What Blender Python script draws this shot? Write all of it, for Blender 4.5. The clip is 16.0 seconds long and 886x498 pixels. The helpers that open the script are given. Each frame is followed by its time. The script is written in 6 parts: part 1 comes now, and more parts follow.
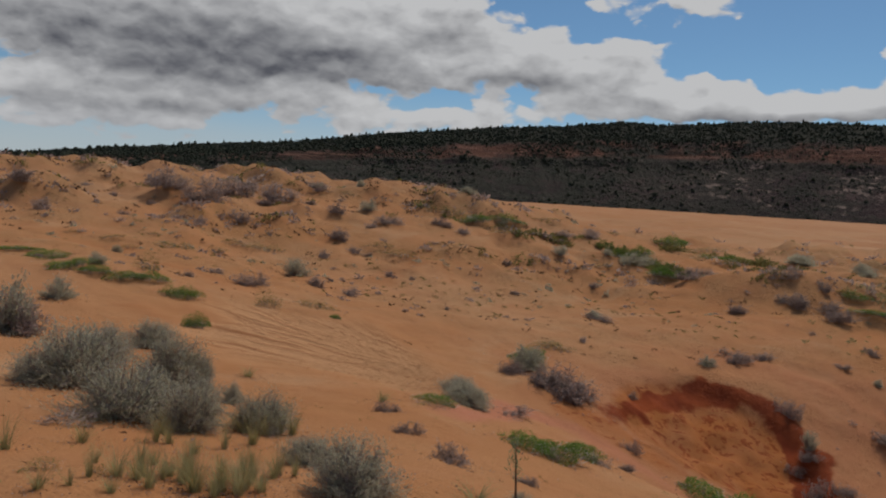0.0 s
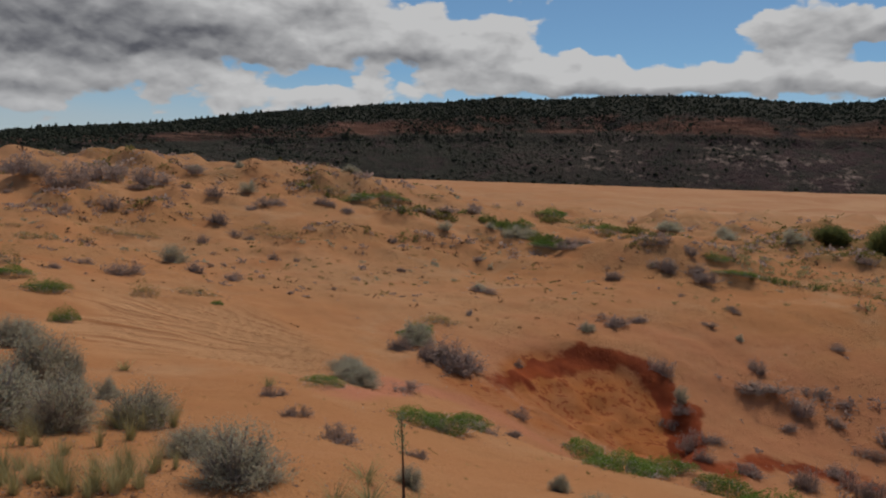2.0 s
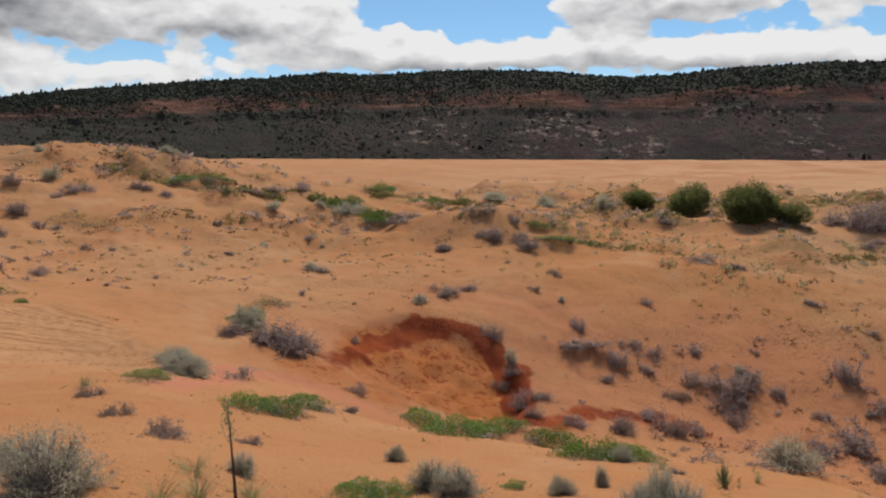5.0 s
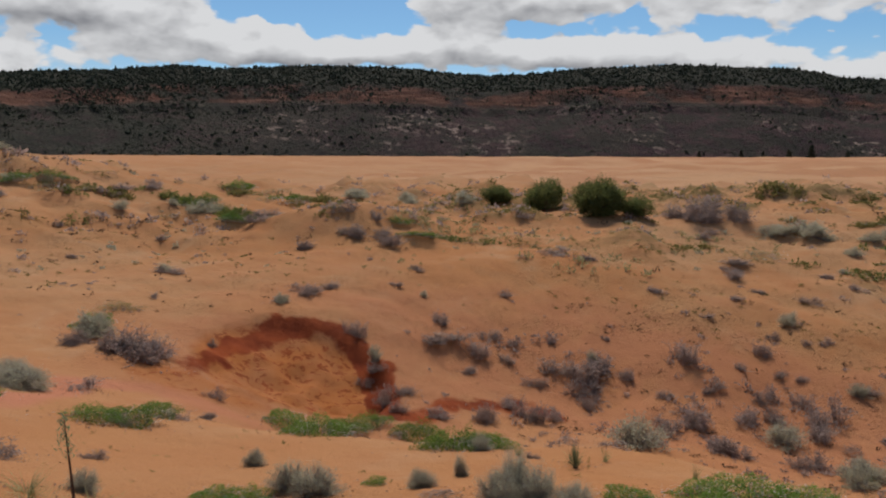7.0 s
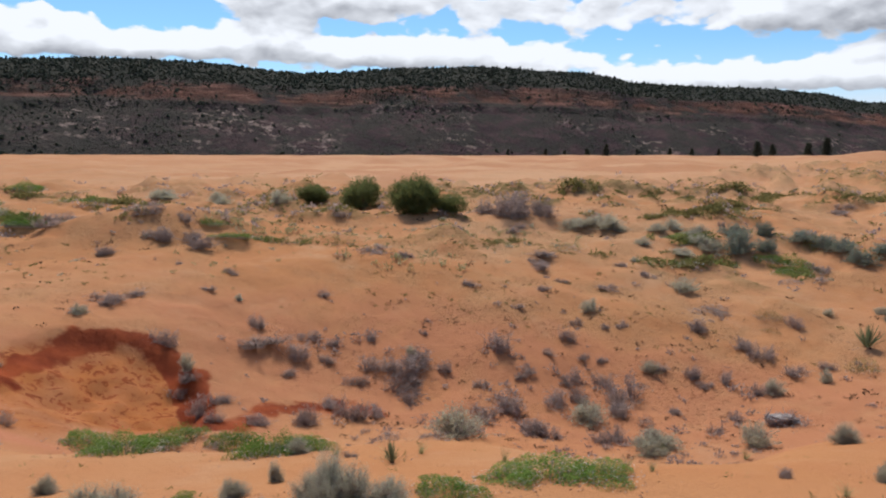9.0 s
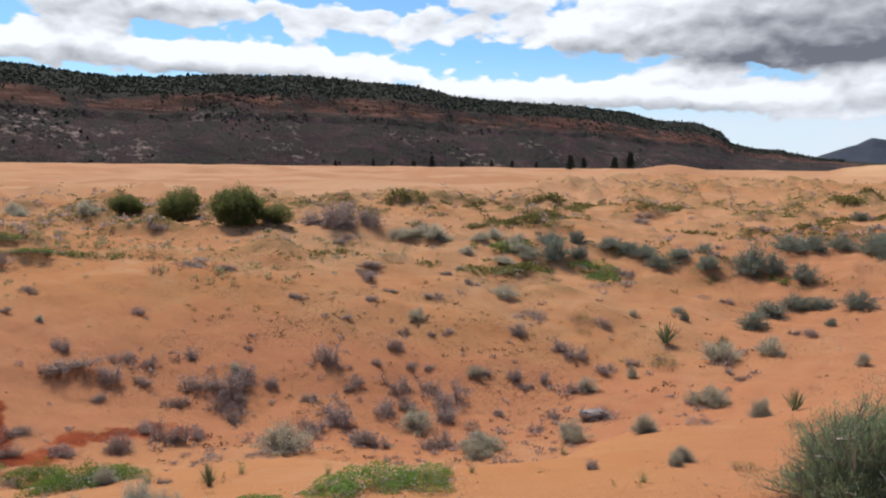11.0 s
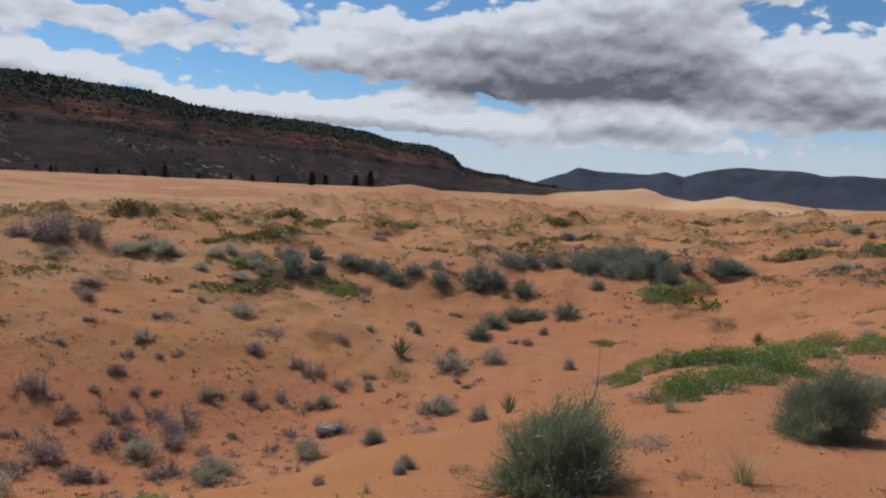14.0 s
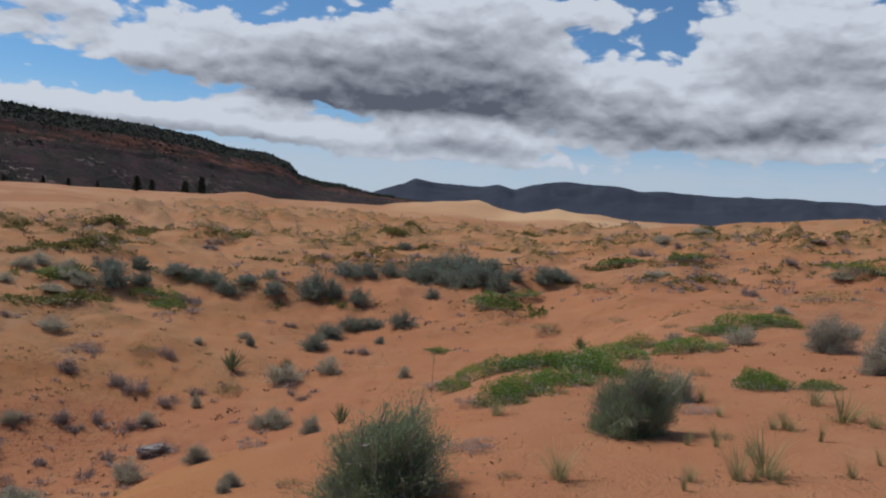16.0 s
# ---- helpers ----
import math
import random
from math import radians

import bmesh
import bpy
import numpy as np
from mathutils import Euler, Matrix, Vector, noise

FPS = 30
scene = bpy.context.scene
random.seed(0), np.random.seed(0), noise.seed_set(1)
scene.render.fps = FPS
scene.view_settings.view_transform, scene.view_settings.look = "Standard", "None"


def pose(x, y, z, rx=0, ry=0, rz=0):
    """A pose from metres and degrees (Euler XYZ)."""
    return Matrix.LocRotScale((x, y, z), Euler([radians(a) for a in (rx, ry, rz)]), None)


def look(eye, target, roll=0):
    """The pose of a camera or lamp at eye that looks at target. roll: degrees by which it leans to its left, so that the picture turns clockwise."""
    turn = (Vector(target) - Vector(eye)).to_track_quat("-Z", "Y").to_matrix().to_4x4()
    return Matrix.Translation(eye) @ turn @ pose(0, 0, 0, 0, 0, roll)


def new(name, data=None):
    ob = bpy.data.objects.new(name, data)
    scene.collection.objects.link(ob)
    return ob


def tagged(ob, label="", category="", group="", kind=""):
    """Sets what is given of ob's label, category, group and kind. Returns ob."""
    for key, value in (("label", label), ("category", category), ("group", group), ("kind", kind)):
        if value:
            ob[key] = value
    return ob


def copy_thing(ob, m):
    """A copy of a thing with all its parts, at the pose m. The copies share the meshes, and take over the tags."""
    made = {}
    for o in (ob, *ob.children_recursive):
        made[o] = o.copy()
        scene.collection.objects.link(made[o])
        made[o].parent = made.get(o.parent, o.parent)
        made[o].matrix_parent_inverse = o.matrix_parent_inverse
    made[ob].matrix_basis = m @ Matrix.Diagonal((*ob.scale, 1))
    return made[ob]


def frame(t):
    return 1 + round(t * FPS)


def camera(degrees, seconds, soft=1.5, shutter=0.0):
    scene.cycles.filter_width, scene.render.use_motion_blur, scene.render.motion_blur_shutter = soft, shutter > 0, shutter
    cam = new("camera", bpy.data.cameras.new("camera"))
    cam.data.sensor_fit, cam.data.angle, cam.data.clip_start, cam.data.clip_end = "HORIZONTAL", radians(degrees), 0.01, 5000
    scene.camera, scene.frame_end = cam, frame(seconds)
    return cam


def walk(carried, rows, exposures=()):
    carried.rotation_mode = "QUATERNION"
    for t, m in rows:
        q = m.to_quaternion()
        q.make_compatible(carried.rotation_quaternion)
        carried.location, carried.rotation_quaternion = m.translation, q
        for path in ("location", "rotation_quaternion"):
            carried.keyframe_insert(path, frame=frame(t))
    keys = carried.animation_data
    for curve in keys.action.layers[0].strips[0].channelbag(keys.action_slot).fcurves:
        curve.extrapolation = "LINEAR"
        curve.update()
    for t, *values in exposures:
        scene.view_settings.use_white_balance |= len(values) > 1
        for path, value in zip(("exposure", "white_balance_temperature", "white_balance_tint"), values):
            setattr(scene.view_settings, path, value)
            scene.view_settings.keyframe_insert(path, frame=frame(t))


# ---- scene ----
# The camera turns on the spot, held out 0.3 m in front of the body.
cam = camera(60.65, 16.0, 2.1)
EYE = 1.6
TURNS = [
    (0, 86.12, -3.48, 0.20), (0.5, 85.89, -3.12, -2.21), (1, 85.57, -2.75, -4.34), (1.5, 85.22, -2.16, -6.39),
    (2, 84.84, -1.86, -8.53), (2.5, 84.45, -1.75, -11.05), (3, 84.07, -1.13, -13.50), (3.5, 83.80, -1.58, -15.73),
    (4, 83.61, -1.27, -17.78), (4.2, 83.50, -1.12, -18.5), (6.3, 82.98, 0.30, -27.25), (6.5, 82.92, -0.01, -28.45),
    (7, 83.03, -0.18, -31.66), (7.5, 82.97, -0.44, -35.08), (8, 82.93, -0.46, -38.35), (8.5, 82.85, -0.69, -41.68),
    (9, 82.95, -0.08, -45.35), (9.2, 83.00, -0.45, -46.73), (11.3, 83.91, -0.32, -60.08), (11.5, 83.96, -0.16, -61.30),
    (12, 84.22, -0.39, -64.24), (12.5, 84.66, -0.97, -67.40), (13, 84.90, -1.35, -70.57), (13.5, 85.30, -1.86, -74.04),
    (14, 85.60, -2.75, -77.50), (14.5, 85.97, -3.22, -80.98), (15, 86.31, -3.56, -84.09), (15.5, 86.60, -2.78, -87.10),
    (16, 87.00, -3.62, -89.71)]
# stops, white balance and tint, as the clip's camera drifts
EXPOSURES = [(0, -0.42, 7000, 10), (2.5, -0.39, 7100, 10), (3, -0.44, 7100, 10), (3.5, 0.22, 7150, 10), (4.2, 0.4, 7150, 10), (6.3, 0.0, 7000, 10), (8, 0.02, 6800, 10), (8.5, 0.18, 6550, 10), (9, 0.5, 6540, 10),
             (11.5, 0.55, 6620, 10), (12, 0.55, 6600, 10), (12.5, 0.2, 6600, 10), (13, 0.05, 6450, 10), (14, 0.0, 6400, 10), (15, 0.0, 6350, 10), (16, -0.14, 6200, 10)]


def held(rx, ry, rz):
    a = radians(rz)
    return pose(-0.3 * math.sin(a), 0.3 * math.cos(a), EYE, rx, ry, rz)


walk(cam, [(t, held(rx, ry, rz)) for t, rx, ry, rz in TURNS], EXPOSURES)

# ---- light ----
SUN_AZ, SUN_EL = 30.0, 53.0     # degrees east of the first view, and above the horizon
sun = new("sun", bpy.data.lights.new("sun", "SUN"))
sun.data.energy, sun.data.angle, sun.data.color = 3.1, radians(11), (1.0, 0.95, 0.87)
sun.matrix_world = look((0, 0, 0), (-math.sin(radians(SUN_AZ)) * math.cos(radians(SUN_EL)), -math.cos(radians(SUN_AZ)) * math.cos(radians(SUN_EL)), -math.sin(radians(SUN_EL))))


class Nodes:
    """Short hand for a node tree."""

    def __init__(self, tree):
        self.tree = tree
        tree.nodes.clear()

    def add(self, kind, **sets):
        n = self.tree.nodes.new(kind)
        for key, value in sets.items():
            setattr(n, key, value)
        return n

    def put(self, socket, value):
        if isinstance(value, bpy.types.NodeSocket):
            self.tree.links.new(value, socket)
        elif isinstance(value, (tuple, list)) and socket.type == "RGBA":
            socket.default_value = (*value[:3], 1)
        else:
            socket.default_value = value

    def math(self, op, a, b=0.0, c=0.0, clamp=False):
        n = self.add("ShaderNodeMath", operation=op, use_clamp=clamp)
        for i, v in enumerate((a, b, c)):
            self.put(n.inputs[i], v)
        return n.outputs[0]

    def ramp(self, v, lo, hi, a=0.0, b=1.0):
        n = self.add("ShaderNodeMapRange", interpolation_type="SMOOTHSTEP")
        for i, x in enumerate((v, lo, hi, a, b)):
            self.put(n.inputs[i], x)
        return n.outputs[0]

    def mix(self, f, a, b, blend="MIX"):
        n = self.add("ShaderNodeMix", data_type="RGBA", blend_type=blend)
        for i, x in ((0, f), (6, a), (7, b)):
            self.put(n.inputs[i], x)
        return n.outputs[2]

    def noise(self, vector, scale, detail=4.0, rough=0.55, distort=0.0):
        n = self.add("ShaderNodeTexNoise")
        self.put(n.inputs["Vector"], vector)
        for key, v in (("Scale", scale), ("Detail", detail), ("Roughness", rough), ("Distortion", distort)):
            n.inputs[key].default_value = v
        return n.outputs["Fac"]


def make_sky():
    world = bpy.data.worlds.new("sky")
    scene.world, world.use_nodes = world, True
    n = Nodes(world.node_tree)
    sky = n.add("ShaderNodeTexSky", sky_type="NISHITA", sun_disc=False, sun_elevation=radians(SUN_EL), sun_rotation=radians(SUN_AZ), altitude=1800.0)
    way = n.add("ShaderNodeTexCoord").outputs["Generated"]
    xyz = n.add("ShaderNodeSeparateXYZ")
    n.put(xyz.inputs[0], way)
    x, y, z = xyz.outputs
    az = n.math("MULTIPLY", n.math("ARCTAN2", x, y), 180 / math.pi)
    el = n.math("MULTIPLY", n.math("ARCSINE", z), 180 / math.pi)

    def spot(lift):
        """The place in the sky, in degrees, seen higher up by lift."""
        at = n.add("ShaderNodeCombineXYZ")
        n.put(at.inputs[0], az)
        n.put(at.inputs[1], n.math("ADD", el, lift))
        return at.outputs[0]

    def scaled(v, by, add=(0, 0, 0)):
        k = n.add("ShaderNodeVectorMath", operation="MULTIPLY_ADD")
        n.put(k.inputs[0], v)
        k.inputs[1].default_value, k.inputs[2].default_value = by, add
        return k.outputs[0]

    def heaps(v, forms):
        """Soft heaps at given places in the sky."""
        total = 0.0
        for a, e, sa, se, weight in forms:
            off = scaled(v, (1 / sa, 1 / se, 0), (-a / sa, -e / se, 0))
            dot = n.add("ShaderNodeVectorMath", operation="DOT_PRODUCT")
            n.put(dot.inputs[0], off)
            n.put(dot.inputs[1], off)
            total = n.math("MULTIPLY_ADD", n.math("POWER", 0.45, dot.outputs["Value"]), weight, total)
        return total

    def density(lift):
        """How thick the cloud is: great heaps, their billows and torn edges."""
        v = spot(lift)
        wavy = n.add("ShaderNodeTexNoise")
        n.put(wavy.inputs["Vector"], scaled(v, (0.35, 0.62, 0)))
        wavy.inputs["Scale"].default_value, wavy.inputs["Detail"].default_value, wavy.inputs["Roughness"].default_value = 1.0, 4.0, 0.5
        bent = n.add("ShaderNodeVectorMath", operation="MULTIPLY_ADD")
        n.put(bent.inputs[0], wavy.outputs["Color"])
        bent.inputs[1].default_value = (2.6, 1.3, 0)
        n.put(bent.inputs[2], scaled(v, (1, 1, 0), (-1.3, -0.65, 0)))
        b = bent.outputs[0]
        cells = n.add("ShaderNodeTexVoronoi", feature="SMOOTH_F1", voronoi_dimensions="2D")
        n.put(cells.inputs["Vector"], scaled(b, (0.42, 0.80, 0)))
        for key, value in (("Scale", 1.0), ("Detail", 2.0), ("Roughness", 0.42), ("Lacunarity", 2.2), ("Smoothness", 0.9)):
            cells.inputs[key].default_value = value
        big = n.noise(scaled(b, (0.10, 0.27, 0)), 1.0, 5, 0.5)
        puffs = n.math("MULTIPLY", n.math("SUBTRACT", 0.52, cells.outputs["Distance"]), 0.42)
        puffs = n.math("MULTIPLY_ADD", n.math("SUBTRACT", big, 0.5), 0.42, puffs)
        return n.math("ADD", puffs, heaps(b, CLOUDS))

    def rest(v):
        """The sky out of sight: broken cloud all over."""
        side = n.ramp(n.math("ABSOLUTE", n.math("SUBTRACT", az, 44.0)), 78.0, 90.0)
        return n.math("MULTIPLY", n.math("MAXIMUM", n.ramp(el, 17.0, 24.0), side), v)

    here, above, high = density(0.0), density(0.8), density(2.0)
    thick = n.math("ADD", n.math("SUBTRACT", here, 0.16), rest(0.16))
    cover = n.ramp(thick, -0.01, 0.13)
    # lit from above, grey beneath
    shade = n.math("MULTIPLY_ADD", n.ramp(above, 0.15, 0.8), 0.13, n.math("MULTIPLY", n.ramp(high, 0.15, 0.8), 0.15))
    grey = n.math("SUBTRACT", 1.0, n.math("EXPONENT", n.math("MULTIPLY", heaps(spot(0.0), BASES), -1.5)))
    grey = n.math("MULTIPLY", grey, n.ramp(thick, 0.02, 0.22, 0.25, 1.0))
    lit = n.math("SUBTRACT", 0.97, n.math("MULTIPLY_ADD", grey, 0.62, shade))
    lit = n.math("MULTIPLY_ADD", n.math("SUBTRACT", here, above), 0.7, lit)
    cloud = n.mix(n.math("ADD", lit, 0.0, clamp=True), (1.3, 1.42, 1.8), (7.4, 7.8, 8.5))
    low = n.ramp(el, 0.0, 9.0, 0.75, 0.03)
    blue = n.mix(low, n.mix(1.0, sky.outputs[0], (0.60, 0.90, 1.09), "MULTIPLY"), (6.0, 6.7, 7.8))
    # the air in front of the lowest clouds, and a thin veil towards the east
    cloud = n.mix(n.ramp(el, 1.0, 6.0, 0.7, 0.0), cloud, (5.6, 6.1, 7.0))
    veil = n.math("MULTIPLY", n.math("MULTIPLY", n.ramp(el, 6.5, 2.5), n.ramp(az, 55.0, 85.0, 0.25, 0.75)), n.ramp(n.noise(scaled(spot(0.0), (0.12, 0.45, 0)), 1.0, 6, 0.6), 0.3, 0.7, 0.3, 1.0))
    blue = n.mix(veil, blue, (5.9, 6.5, 7.4))
    back = n.add("ShaderNodeBackground")
    n.put(back.inputs[0], n.mix(cover, blue, cloud))
    back.inputs[1].default_value = 0.088
    n.put(n.add("ShaderNodeOutputWorld").inputs[0], back.outputs[0])


# azimuth, elevation, half widths in degrees, and weight of the greater clouds (plus) and blue gaps (minus)
CLOUDS = [
    (-25.8, 10.5, 12.7, 2.54, 0.5), (-14.7, 11.6, 9.7, 2.54, 0.45), (-19.2, 8.4, 5.1, 1.19, 0.3), (-27.7, 6.6, 4.7, 1.48, 0.35), (-19.2, 6.8, 4.7, 1.48, 0.3), (-14.5, 7.5, 3, 1.69, 0.35),
    (-25.6, 5.4, 6.4, 1.06, 0.3), (-28.6, 3.4, 4.7, 0.76, 0.3), (-21.3, 4.2, 5.5, 0.93, 0.35), (-14.8, 4.6, 1.7, 0.85, -0.5), (-12.9, 8.3, 0.7, 0.59, -0.35), (-10.3, 10.9, 5.1, 1.27, 0.4),
    (-7, 12.3, 3.8, 2.54, 0.4), (-0.2, 13, 3.4, 2.54, 0.5), (-6.5, 9.6, 3.8, 1.48, 0.35), (-0.5, 9, 4, 1.27, 0.4), (-8.4, 7, 4.7, 0.76, 0.35), (-1.3, 7, 2.5, 0.47, -0.45)]
CLOUDS += [
    (4.8, 7.9, 1.4, 0.47, -0.3), (-7.5, 5.2, 6.4, 0.93, 0.4), (0.9, 5.9, 5.1, 0.76, 0.35), (3, 7.1, 1.9, 0.76, 0.3), (6, 11.7, 2.1, 1.27, 0.4), (4.9, 10.1, 3.8, 1.69, 0.4),
    (8.6, 10, 3.6, 1.4, 0.4), (12.6, 11, 1.5, 1.27, 0.38), (13.4, 9, 3, 1.4, 0.4), (16, 8.4, 1.8, 0.68, 0.38), (9.6, 8, 3, 0.85, 0.3), (10.7, 14.5, 1.5, 0.76, 0.3),
    (16.6, 14.4, 3.2, 1.02, 0.42), (9.7, 11.6, 0.6, 0.3, 0.3), (18, 9.5, 0.6, 0.51, 0.32), (14.7, 11.7, 0.4, 0.17, 0.2), (19.8, 8.4, 1.4, 0.59, 0.33), (14.5, 7, 8.5, 0.64, 0.4)]
CLOUDS += [
    (23.8, 7.7, 8.1, 0.68, 0.4), (17.9, 9.4, 0.6, 0.59, 0.3), (19.8, 8.3, 1.6, 0.76, 0.35), (24.4, 7.7, 8.5, 0.85, 0.42), (35.3, 7.7, 8.5, 0.85, 0.42), (32.7, 8.9, 2.5, 1.19, 0.4),
    (31.6, 10.9, 1.7, 1.06, 0.35), (34.7, 10.9, 4.2, 1.27, 0.45), (39.5, 10.9, 3.4, 0.93, 0.35), (41, 9.8, 1.9, 0.38, 0.2), (42.2, 8.1, 2.5, 0.59, 0.35), (46, 7.5, 3.8, 0.76, 0.35),
    (40.6, 7.4, 5.1, 0.76, 0.42), (49.5, 7.8, 2.1, 0.85, 0.38), (46.4, 7.1, 6.4, 0.76, 0.42), (53.8, 6.9, 3.4, 0.68, 0.38), (41.4, 11, 7.6, 0.51, 0.42), (54.4, 10.1, 7.2, 1.02, 0.48)]
CLOUDS += [
    (39.7, 9.8, 1.7, 0.51, 0.2), (64.1, 5.8, 8.5, 0.76, 0.36), (69.3, 5.3, 4.2, 0.76, 0.33), (69.6, 9.6, 3.4, 0.93, 0.42), (64.9, 9, 0.6, 0.3, 0.24), (62.5, 11.9, 4.4, 1.48, 0.42),
    (67.9, 9.7, 2, 0.85, 0.4), (71.6, 11.7, 2.5, 1.48, 0.42), (80.2, 10.1, 8.1, 2.2, 0.55), (87.9, 10.2, 9.3, 2.75, 0.55), (83.4, 8.3, 8.5, 0.85, 0.4), (94.3, 8.4, 3.4, 1.69, 0.38),
    (74.7, 6.8, 1.8, 0.64, 0.4), (67.1, 5.3, 8.9, 0.76, 0.33), (78.4, 5.3, 8.5, 0.68, 0.33), (89.2, 6.2, 3.8, 0.76, 0.38), (93.4, 5.6, 4.2, 0.76, 0.33), (91.7, 13, 3.8, 2.54, 0.45)]
CLOUDS += [
    (95.2, 11.2, 2.5, 2.12, 0.45), (89.8, 9.3, 7.6, 1.48, 0.45), (92, 14.7, 6.4, 1.06, 0.42), (98.2, 14.8, 2.1, 0.85, 0.38), (102.3, 14.5, 2.1, 1.19, 0.38), (100.6, 9.8, 3, 1.27, 0.42),
    (105.2, 9.9, 2.5, 1.4, 0.46), (101.7, 7.2, 4.7, 1.48, 0.45), (107.2, 7.2, 4.7, 1.69, 0.42), (110.9, 12.2, 2.8, 2.54, 0.5), (115.1, 13.2, 5.5, 2.97, 0.5), (117.1, 9.1, 4.7, 2.97, 0.46),
    (113.4, 8, 4.7, 2.12, 0.42), (114, 5.3, 7.6, 0.76, 0.26), (90, 6, 4.2, 0.93, 0.33), (94.3, 4.9, 3.8, 0.64, 0.33), (81.6, 4.5, 7.6, 0.93, 0.32), (75.5, 5.4, 4.2, 0.76, 0.3),
    (86.5, 3.7, 3.4, 0.4, 0.27), (92.5, 3.9, 3.8, 0.42, 0.27), (99, 3.8, 4.2, 0.42, 0.26)]
# the same for their grey bases
BASES = [
    (-25.8, 10.1, 12.7, 2.12, 1), (-15.7, 11.2, 6.2, 1.61, 0.6), (-19.2, 8.3, 6.4, 0.85, 0.65), (0.1, 12.2, 2.3, 1.19, 0.35), (-22.1, 5.1, 8.5, 0.47, 0.55), (-4.7, 7.8, 5.1, 0.38, 0.4),
    (-27.3, 2.7, 6.4, 0.38, 0.4), (-8.6, 10, 3.8, 0.42, 0.35), (6.6, 8.8, 3.8, 0.51, 0.3), (35.1, 11.3, 4.7, 0.76, 0.6), (41.4, 11, 7.6, 0.38, 0.7), (54, 10.7, 7.2, 0.51, 0.55),
    (57.9, 12.1, 6.4, 0.76, 0.45), (81.4, 9.7, 6.8, 1.78, 0.9), (88.6, 10.2, 7.6, 2.03, 0.9), (83.5, 8, 7.6, 0.68, 0.7), (94.9, 9.1, 3.4, 1.27, 0.5), (91.9, 8.8, 5.1, 1.06, 0.7)]
BASES += [
    (102.5, 7, 4.2, 1.19, 0.7), (113.5, 6.8, 4.2, 0.93, 0.65), (117.7, 10.6, 3.8, 1.61, 0.5), (107.3, 6.2, 3.8, 0.68, 0.5), (92.4, 14.8, 5.5, 0.59, 0.4)]
make_sky()


# ---- the ground ----
# Cross-sections of the dunes by azimuth (degrees east of the first view): distance from the standing place and height, in metres.
SECTIONS = {
    -31: [4, 0.15, 6, -0.15, 8, -0.3, 14, -0.45, 20, -0.3, 28, 0.1, 38, 0.95, 48, 1.75, 56, 1.5, 80, 0.8],
    -24: [4, 0.13, 6, -0.24, 8, -0.46, 14, -0.71, 20, -0.50, 28, -0.02, 38, 1.1, 48, 2.15, 56, 1.8, 80, 0.8],
    -12: [4.3, -0.04, 6.5, -0.46, 9.5, -0.83, 14, -1.09, 20, -1.24, 26, -0.97, 33, 0.01, 42, 1.25, 48, 2.1, 56, 1.6, 80, 0.0],
    0: [4.5, -0.11, 6.5, -0.52, 9.5, -0.94, 13, -1.66, 17, -1.79, 22, -1.65, 28, -1.08, 34, -0.14, 41, 1.02, 46, 2.15, 54, 1.3, 80, -0.8],
    12: [5, -0.54, 7, -0.95, 9.5, -1.41, 11.5, -2.2, 14, -2.45, 17, -2.27, 20, -2.05, 24, -1.89, 31, -1.53, 38, -0.69, 45, 0.05, 60, -1.0],
    24: [4.8, -0.50, 5.8, -0.73, 8, -1.30, 10, -2.4, 12.5, -3.3, 15, -3.46, 18.5, -2.82, 19.5, -2.47, 24, -1.98, 29, -1.22, 31, -0.85, 36, -1.3, 55, -0.94],
    36: [4.5, -0.37, 5.3, -0.61, 7, -1.04, 9, -2.1, 11, -3.0, 13.5, -3.8, 16, -4.08, 18, -3.96, 20.5, -3.32, 23.5, -2.62, 28, -1.75, 34, -1.21, 55, -0.92],
    48: [4.5, -0.38, 5.5, -0.63, 7, -1.03, 9, -2.1, 11, -3.0, 14, -4.0, 17, -4.48, 18.7, -4.22, 21, -3.49, 24, -2.76, 28.5, -2.08, 34, -1.52, 55, -1.02],
    60: [5.2, -0.53, 6.3, -0.85, 8, -1.9, 10, -2.9, 13, -4.1, 17.5, -4.76, 19.5, -4.60, 22, -3.90, 26, -3.14, 31, -2.44, 38, -1.67, 45, -1.28, 80, -1.18],
    72: [4.8, -0.35, 5.7, -0.56, 8, -1.08, 10, -2.1, 13, -3.3, 16, -4.2, 19, -4.48, 22, -4.35, 25, -4.03, 28, -3.44, 33, -2.86, 40, -2.32, 55, -2.16],
    84: [4.8, -0.26, 6.3, -0.50, 9.5, -1.03, 12, -2.1, 15, -3.0, 18, -3.7, 21, -3.94, 24, -3.86, 28, -3.76, 33, -3.29, 38, -2.66, 45, -2.16, 60, -1.90],
    96: [4.6, -0.03, 6, -0.20, 8.5, -0.37, 12, -0.68, 15, -1.7, 20, -2.7, 24, -3.0, 27, -2.79, 30, -2.39, 36, -2.13, 45, -1.39, 60, -1.06],
    108: [4.8, 0.03, 6.2, -0.11, 9, -0.28, 14, -0.57, 19, -0.82, 26, -0.99, 36, -0.97, 48, -0.14, 62, 0.67, 90, 1.2],
    120: [5, 0.13, 6.3, 0.06, 9, -0.04, 13, -0.20, 20, -0.41, 30, -0.44, 40, -0.07, 50, 0.82, 60, 2.24, 68, 2.95, 90, 2.6],
    170: [5, 0.1, 10, 0.2, 20, 0.5, 40, 1.2, 70, 2.5], 290: [5, 0.2, 10, 0.2, 20, 0.3, 40, 0.8, 60, 1.3],
}
